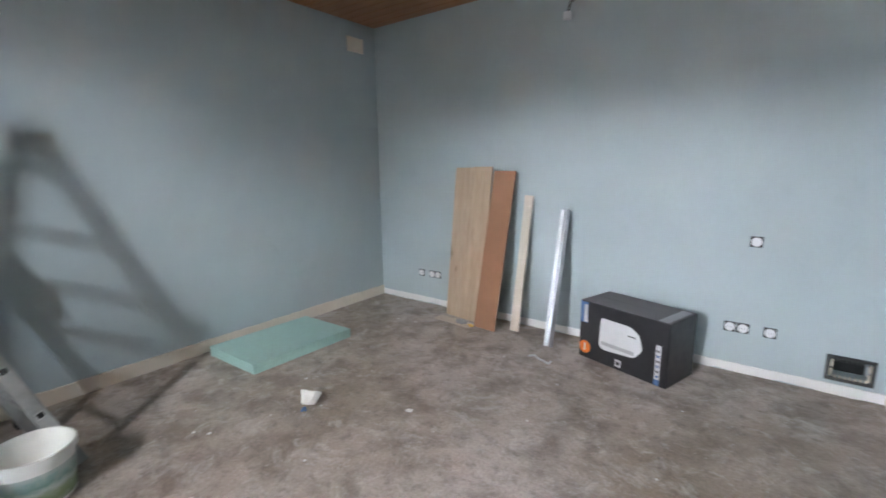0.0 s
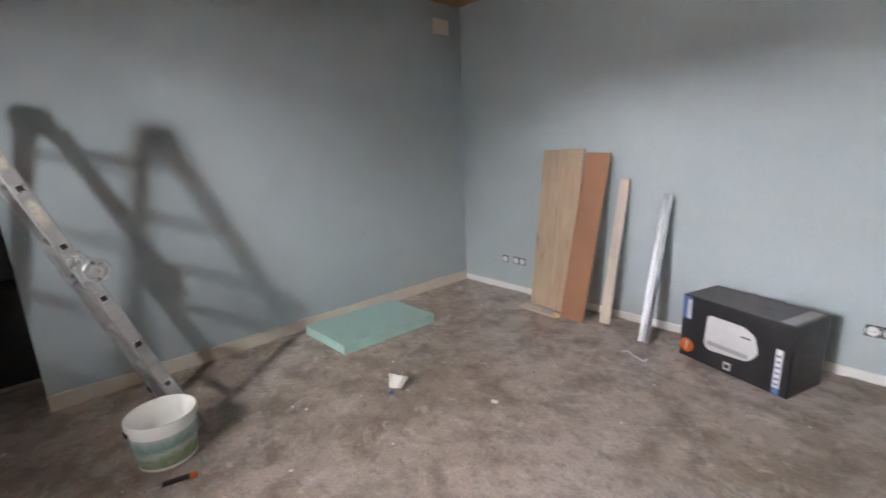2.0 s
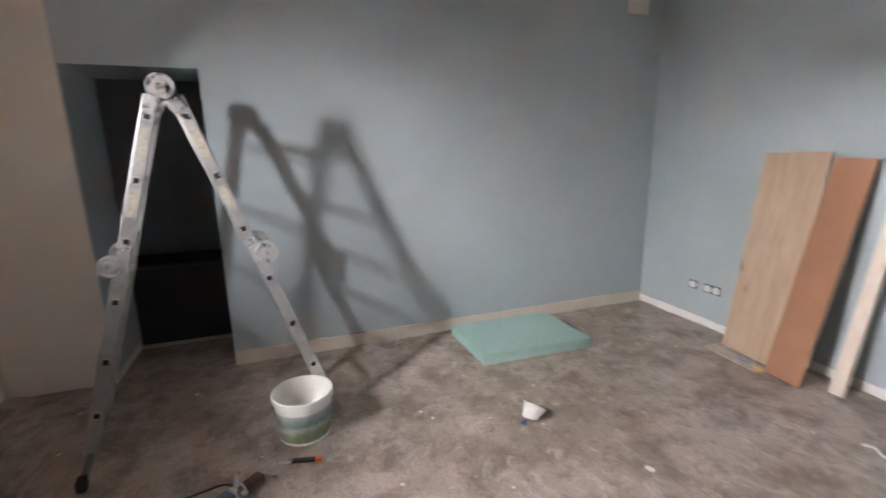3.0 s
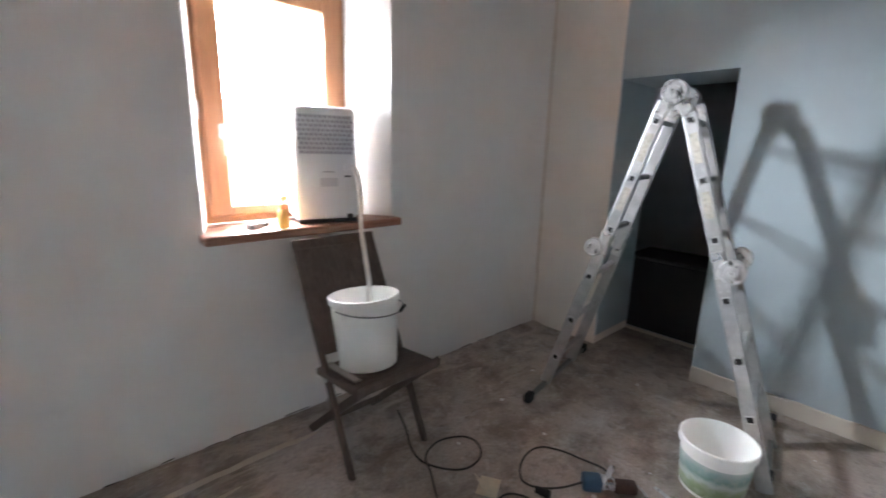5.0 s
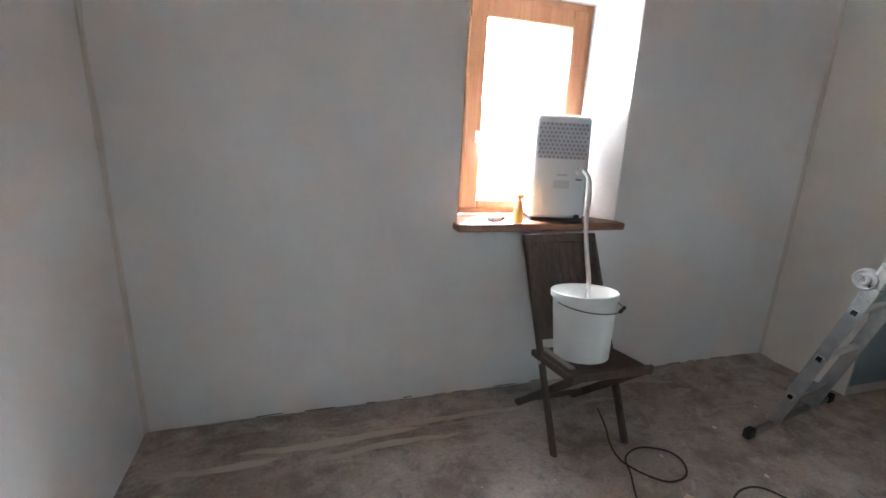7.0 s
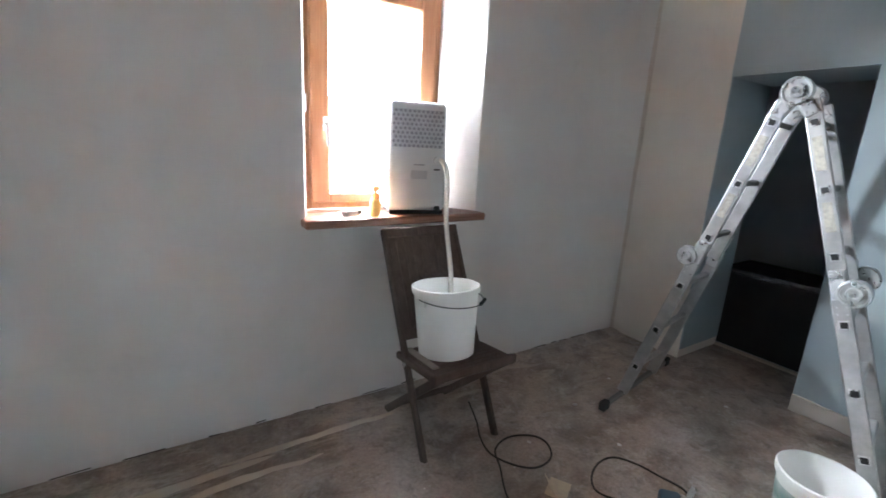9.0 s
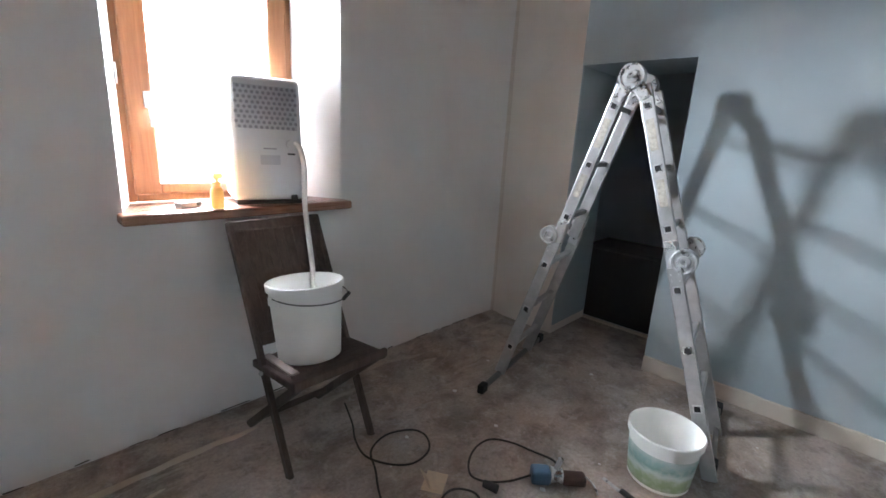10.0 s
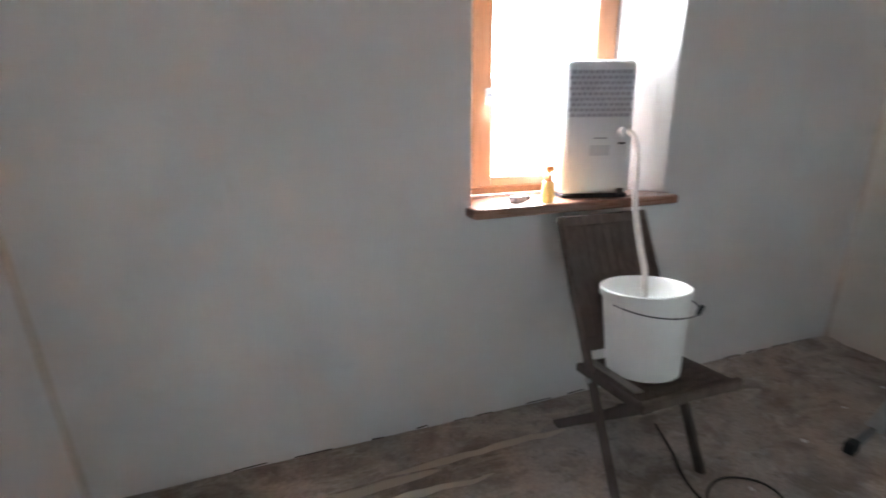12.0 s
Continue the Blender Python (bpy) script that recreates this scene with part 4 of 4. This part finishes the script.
# ---- boards leaning on wall B ----
def build_boards():
    def plank(name, fx0, fx1, fy0, fy1, tx0, tx1, ty, tz, t, mat, label, cat, group=""):
        p = bar(((fx0 + fx1) / 2, (fy0 + fy1) / 2, 0.004), ((tx0 + tx1) / 2, ty, tz), abs(fx1 - fx0), t, (fx1 - fx0, fy1 - fy0, 0), 0.0015)
        ob = part(name, p, mat)
        return tagged(ob, label, cat, group)
    plank("oak_plank", -1.2110, -1.002, 0.195, 0.170, -1.2260, -1.020, 0.022, 1.386, 0.010, M_OAK, "oak-look laminate plank leaning upright against the wall", "plank", "oak planks")
    plank("oak_plank", -1.420, -1.2112, 0.2199, 0.1951, -1.4362, -1.2274, 0.0468, 1.392, 0.010, M_OAK, "oak-look laminate plank leaning upright against the wall", "plank", "oak planks")
    plank("brown_plank", -1.618, -1.404, 0.312, 0.307, -1.662, -1.448, 0.050, 1.356, 0.010, M_HDF, "red-brown backed laminate plank leaning against the wall", "plank")
    plank("pale_batten", -1.782, -1.707, 0.195, 0.200, -1.811, -1.735, 0.022, 1.152, 0.022, M_PALE, "pale planed wooden batten leaning against the wall", "batten")
    # open galvanised channel
    e = base("steel_channel", -2.124, 0.335, 0.003)
    tagged(e, "galvanised steel drywall channel leaning on the wall", "metal profile")
    q = Vector((-2.095 + 2.108, 0.040 - 0.335, 1.045))
    side = Vector((0.94, -0.34, 0)).normalized()
    a = q.normalized()
    side = (side - a * side.dot(a)).normalized()
    n = side.cross(a).normalized()
    if n.y < 0:
        n = -n
    def facets(name, section):
        bm = bmesh.new()
        rows = [[bm.verts.new(o + side * u + n * (v + t)) for u, v in section for t in (0.0, 0.0014)] for o in (Vector((0, 0, 0)), q)]
        for k in range(0, 2 * len(section) - 2, 2):
            for t in (0, 1):
                bm.faces.new((rows[0][k + t], rows[0][k + 2 + t], rows[1][k + 2 + t], rows[1][k + t]))
        part(name, bm, M_ZINC, e)
    facets("web", [(-0.029, 0.0), (-0.012, 0.0), (-0.007, 0.006), (0.006, 0.006), (0.011, 0.0), (0.029, 0.0)])
    for s in (-1, 1):
        o = side * s * 0.0295 + n * 0.018
        part("flange", bar(o, q + o, 0.0014, 0.038, side), M_ZINC, e)
    e = base("plank_offcut", -1.20, 0.31, 0.003, -4)
    tagged(e, "short oak-look plank offcut lying on the floor", "plank offcut")
    part("offcut", box(-0.205, 0.205, -0.05, 0.05, 0, 0.011, 0.0015), M_PALE, e)
    t = tube([(-1.22, 0.315, 0.024), (-1.27, 0.30, 0.03), (-1.32, 0.31, 0.026), (-1.30, 0.335, 0.02), (-1.24, 0.335, 0.02)], 0.013, 8)
    tagged(part("glove", t, M_PRINT_GREY, None, "", True), "crumpled grey cloth strip on the plank offcut", "cloth")
    tagged(part("tape_roll", tube([(-1.36, 0.335, 0.02), (-1.40, 0.33, 0.022), (-1.415, 0.345, 0.02), (-1.385, 0.36, 0.018)], 0.007, 8), M_YELLOW, None, "", True), "yellow bit of tape on the offcut", "tape")


build_boards()


def build_carton():
    a = math.atan2(0.20, -0.63)
    e = base("cardboard_carton", -2.361, 0.345, 0.002, math.degrees(a) + 180)
    # local x runs back along the front face (towards -x of the front), local y away from the wall
    e.matrix_basis = pose(-2.361, 0.345, 0.002, 0, 0, math.degrees(a) - 180)
    tagged(e, "black printed appliance carton with a white picture on it", "carton")
    L, D, Hh = 0.66, 0.345, 0.43
    part("carton_body", box(-L, 0, -D, 0, 0, Hh, 0.004), M_CARD, e)
    # front face is y = 0 in local space
    def pr(name, x0, x1, z0, z1, mat, t=0.0012, label=""):
        return part(name, box(x0, x1, -0.001, t, z0, z1), mat, e, label)
    pr("blue_corner", -0.066, -0.003, 0.27, 0.425, M_PRINT_BLUE)
    pr("label_bar", -0.064, -0.036, 0.275, 0.405, M_PRINT_WHITE, 0.0022)
    seal = part("orange_seal", rod((-0.052, -0.001, 0.085), (-0.052, 0.0016, 0.085), 0.047, None, 32), M_PRINT_ORANGE, e, "round orange seal")
    part("seal_mark", box(-0.058, -0.046, 0, 0.0026, 0.058, 0.115), M_PRINT_WHITE, seal)
    corners = [(-0.175, 0.340), (-0.396, 0.338), (-0.465, 0.300), (-0.492, 0.197), (-0.436, 0.130), (-0.194, 0.108), (-0.165, 0.138)]
    pts = []
    for i, p in enumerate(corners):       # rounded outline
        a_, b_ = Vector(corners[i - 1]), Vector(corners[(i + 1) % len(corners)])
        p = Vector(p)
        u, w = (a_ - p).normalized() * 0.024, (b_ - p).normalized() * 0.024
        for t in (0.0, 0.33, 0.67, 1.0):
            pts.append((p + u) * (1 - t) ** 2 + p * 2 * t * (1 - t) + (p + w) * t * t)
    bm = bmesh.new()
    f = [bm.verts.new((x, 0.0, z)) for x, z in pts]
    g = [bm.verts.new((x, 0.0018, z)) for x, z in pts]
    bm.faces.new(f)
    bm.faces.new(g[::-1])
    for i in range(len(pts)):
        j = (i + 1) % len(pts)
        bm.faces.new((f[i], g[i], g[j], f[j]))
    pic = part("appliance_picture", bm, M_PRINT_WHITE, e, "printed white appliance")
    part("picture_shade", box(-0.435, -0.185, 0.0012, 0.0026, 0.145, 0.172, 0.0003), M_PRINT_GREY, pic)
    part("picture_bar", box(-0.44, -0.385, 0.0012, 0.003, 0.268, 0.276), M_DARK, pic)
    pr("small_label", -0.345, -0.30, 0.025, 0.075, M_PRINT_WHITE)
    part("label_mark", box(-0.335, -0.31, 0, 0.0024, 0.038, 0.062), M_CARD, e)
    s = pr("side_label", -0.615, -0.580, 0.045, 0.275, M_PRINT_WHITE)
    for k in range(6):
        part("label_bar", box(-0.607, -0.588, 0.001, 0.0026, 0.058 + 0.034 * k, 0.072 + 0.034 * k), M_CARDTOP if k % 2 else M_PRINT_BLUE, s)
    pr("blue_foot", -0.615, -0.580, 0.006, 0.044, M_PRINT_BLUE)
    part("top_flap", box(-L + 0.004, -0.004, -D / 2 + 0.001, -0.004, Hh - 0.001, Hh + 0.003, 0.001), M_CARDTOP, e, "grey top flap")
    part("top_flap", box(-L + 0.004, -0.004, -D + 0.004, -D / 2 - 0.001, Hh - 0.001, Hh + 0.003, 0.001), M_CARDTOP, e, "grey top flap")
    part("top_label", box(-L + 0.02, -L + 0.085, -D + 0.03, -0.012, Hh + 0.002, Hh + 0.0045), M_PRINT_GREY, e)


build_carton()


# ---- fixtures ----
def build_sockets():
    def insert(name, x, z, n=1, label="", blank=False):
        e = base(name, x, 0, z)
        tagged(e, label, "socket", "wall sockets")
        for k in range(n):
            cx = -0.0745 * k
            fr = part("mounting_plate", box(cx - 0.035, cx + 0.035, -0.001, 0.004, -0.035, 0.035, 0.002), M_DARK, e, "dark square mounting plate")
            part("insert", lathe([(0, 0), (0.029, 0), (0.029, 0.006), (0.026, 0.009), (0, 0.009)], 28), M_PLASTIC, e, "round white socket insert", True).matrix_basis = pose(cx, 0.003, 0, -90, 0, 0)
            if not blank:
                for dx in (-0.0095, 0.0095):
                    part("contact_hole", rod((cx + dx, 0.0115, 0), (cx + dx, 0.0128, 0), 0.0032, None, 10), M_HOLE, e)
    insert("wall_socket", -3.264, 0.317, 2, "double white socket insert without its cover frame")
    insert("wall_socket", -3.484, 0.316, 1, "single white socket insert without its cover frame")
    insert("wall_switch", -3.355, 0.904, 1, "white switch insert without its cover frame", True)
    insert("wall_socket", -0.567, 0.318, 1, "single white socket insert without its cover frame")
    insert("wall_socket", -0.702, 0.319, 2, "double white socket insert without its cover frame")


build_sockets()


def build_grille():
    e = base("air_grille", -3.886, 0, 0.170)
    tagged(e, "dark open air grille frame low in the wall", "vent grille")
    w, h = 0.113, 0.081
    for n, b in (("frame_side", (-w, -w + 0.022, -h, h)), ("frame_side", (w - 0.022, w, -h, h)), ("frame_rail", (-w + 0.022, w - 0.022, -h, -h + 0.02)), ("frame_rail", (-w + 0.022, w - 0.022, h - 0.02, h))):
        part(n, box(b[0], b[1], -0.012, 0.009, b[2], b[3], 0.003), M_DARK, e)
    # sheet across the recess, coloured black for the shade inside
    part("tunnel", box(-w + 0.03, w - 0.03, -0.135, -0.125, -h + 0.02, h - 0.02), M_HOLE, e, "black back sheet for the shade in the duct")
    for k in range(7):
        x = -w + 0.034 + k * 0.0230
        part("tooth", box(x, x + 0.008, -0.008, 0.006, -h + 0.02, -h + 0.038, 0.001), M_BEIGE, e)
        part("tooth", box(x, x + 0.008, -0.008, 0.006, h - 0.038, h - 0.02, 0.001), M_DARK, e)
    for x in (-w + 0.022, w - 0.034):
        part("side_bar", box(x, x + 0.012, -0.008, 0.006, -h + 0.03, -0.006, 0.001), M_BEIGE, e)
        part("side_bar", box(x, x + 0.012, -0.008, 0.006, 0.006, h - 0.03, 0.001), M_BEIGE, e)
    v = base("junction_plate", 0, 0.270, 2.565)
    tagged(v, "square cream junction box cover high on the wall", "cover plate")
    part("cover", box(-0.012, 0.001, -0.103, 0.103, -0.068, 0.068, 0.005, None, 2), M_COVER, v)
    c = base("lamp_cable", -2.070, 0, 2.49)
    tagged(c, "bare lamp cable with a white terminal block on the wall", "cable outlet")
    part("wire", tube([(0.0, 0.0, 0.10), (0.004, 0.03, 0.095), (0.012, 0.05, 0.05), (0.02, 0.055, 0.0)], 0.004, 8), M_CABLE, c, "", True)
    part("wire", tube([(-0.012, 0.0, 0.10), (-0.012, 0.03, 0.098), (-0.004, 0.055, 0.05), (0.004, 0.06, 0.0)], 0.004, 8), M_CABLE, c, "", True)
    part("terminal_block", box(-0.012, 0.040, 0.035, 0.075, -0.035, 0.02, 0.006, None, 2), M_PLASTIC, c, "white terminal block")


build_grille()


# ---- black block for the dark lower part of the hall ----
def build_hall_things():
    # added block, its black colour stands for the unlit hall floor
    e = base("hall_dark_block", 0.83, 3.92, -0.01)
    tagged(e, "black block put in for the dark lower part of the unlit hall", "chest")
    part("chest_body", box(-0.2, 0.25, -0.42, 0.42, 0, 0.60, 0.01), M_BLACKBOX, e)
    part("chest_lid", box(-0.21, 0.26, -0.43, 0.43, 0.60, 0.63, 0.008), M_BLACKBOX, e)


build_hall_things()


# ---- things on wall D ----
def build_west_wall_things():
    pts = []
    for k in range(40):
        t = 2 * math.pi * k / 16
        r = 0.125 + 0.006 * math.sin(3.1 * k)
        pts.append((X_D + 0.02 + 0.010 * (k // 16), 1.225 + r * math.cos(t), 1.275 + r * 1.1 * math.sin(t)))
    tagged(part("cable_coil", tube(pts, 0.009, 8, None, 3), M_CABLE, None, "", True), "coiled black cable hanging on the wall", "cable")
    e = base("conduit_stub", X_D, 1.40, 0.725)
    tagged(e, "orange corrugated conduit stub sticking out of the wall", "conduit")
    for k in range(3):
        part("conduit_ring", rod((0.001 + 0.012 * k, 0, 0), (0.009 + 0.012 * k, 0, -0.001), 0.016, None, 16), M_ORANGE, e)
    part("conduit_core", rod((0.0, 0, 0), (0.036, 0, -0.001), 0.0135, None, 16), M_ORANGE, e)


build_west_wall_things()
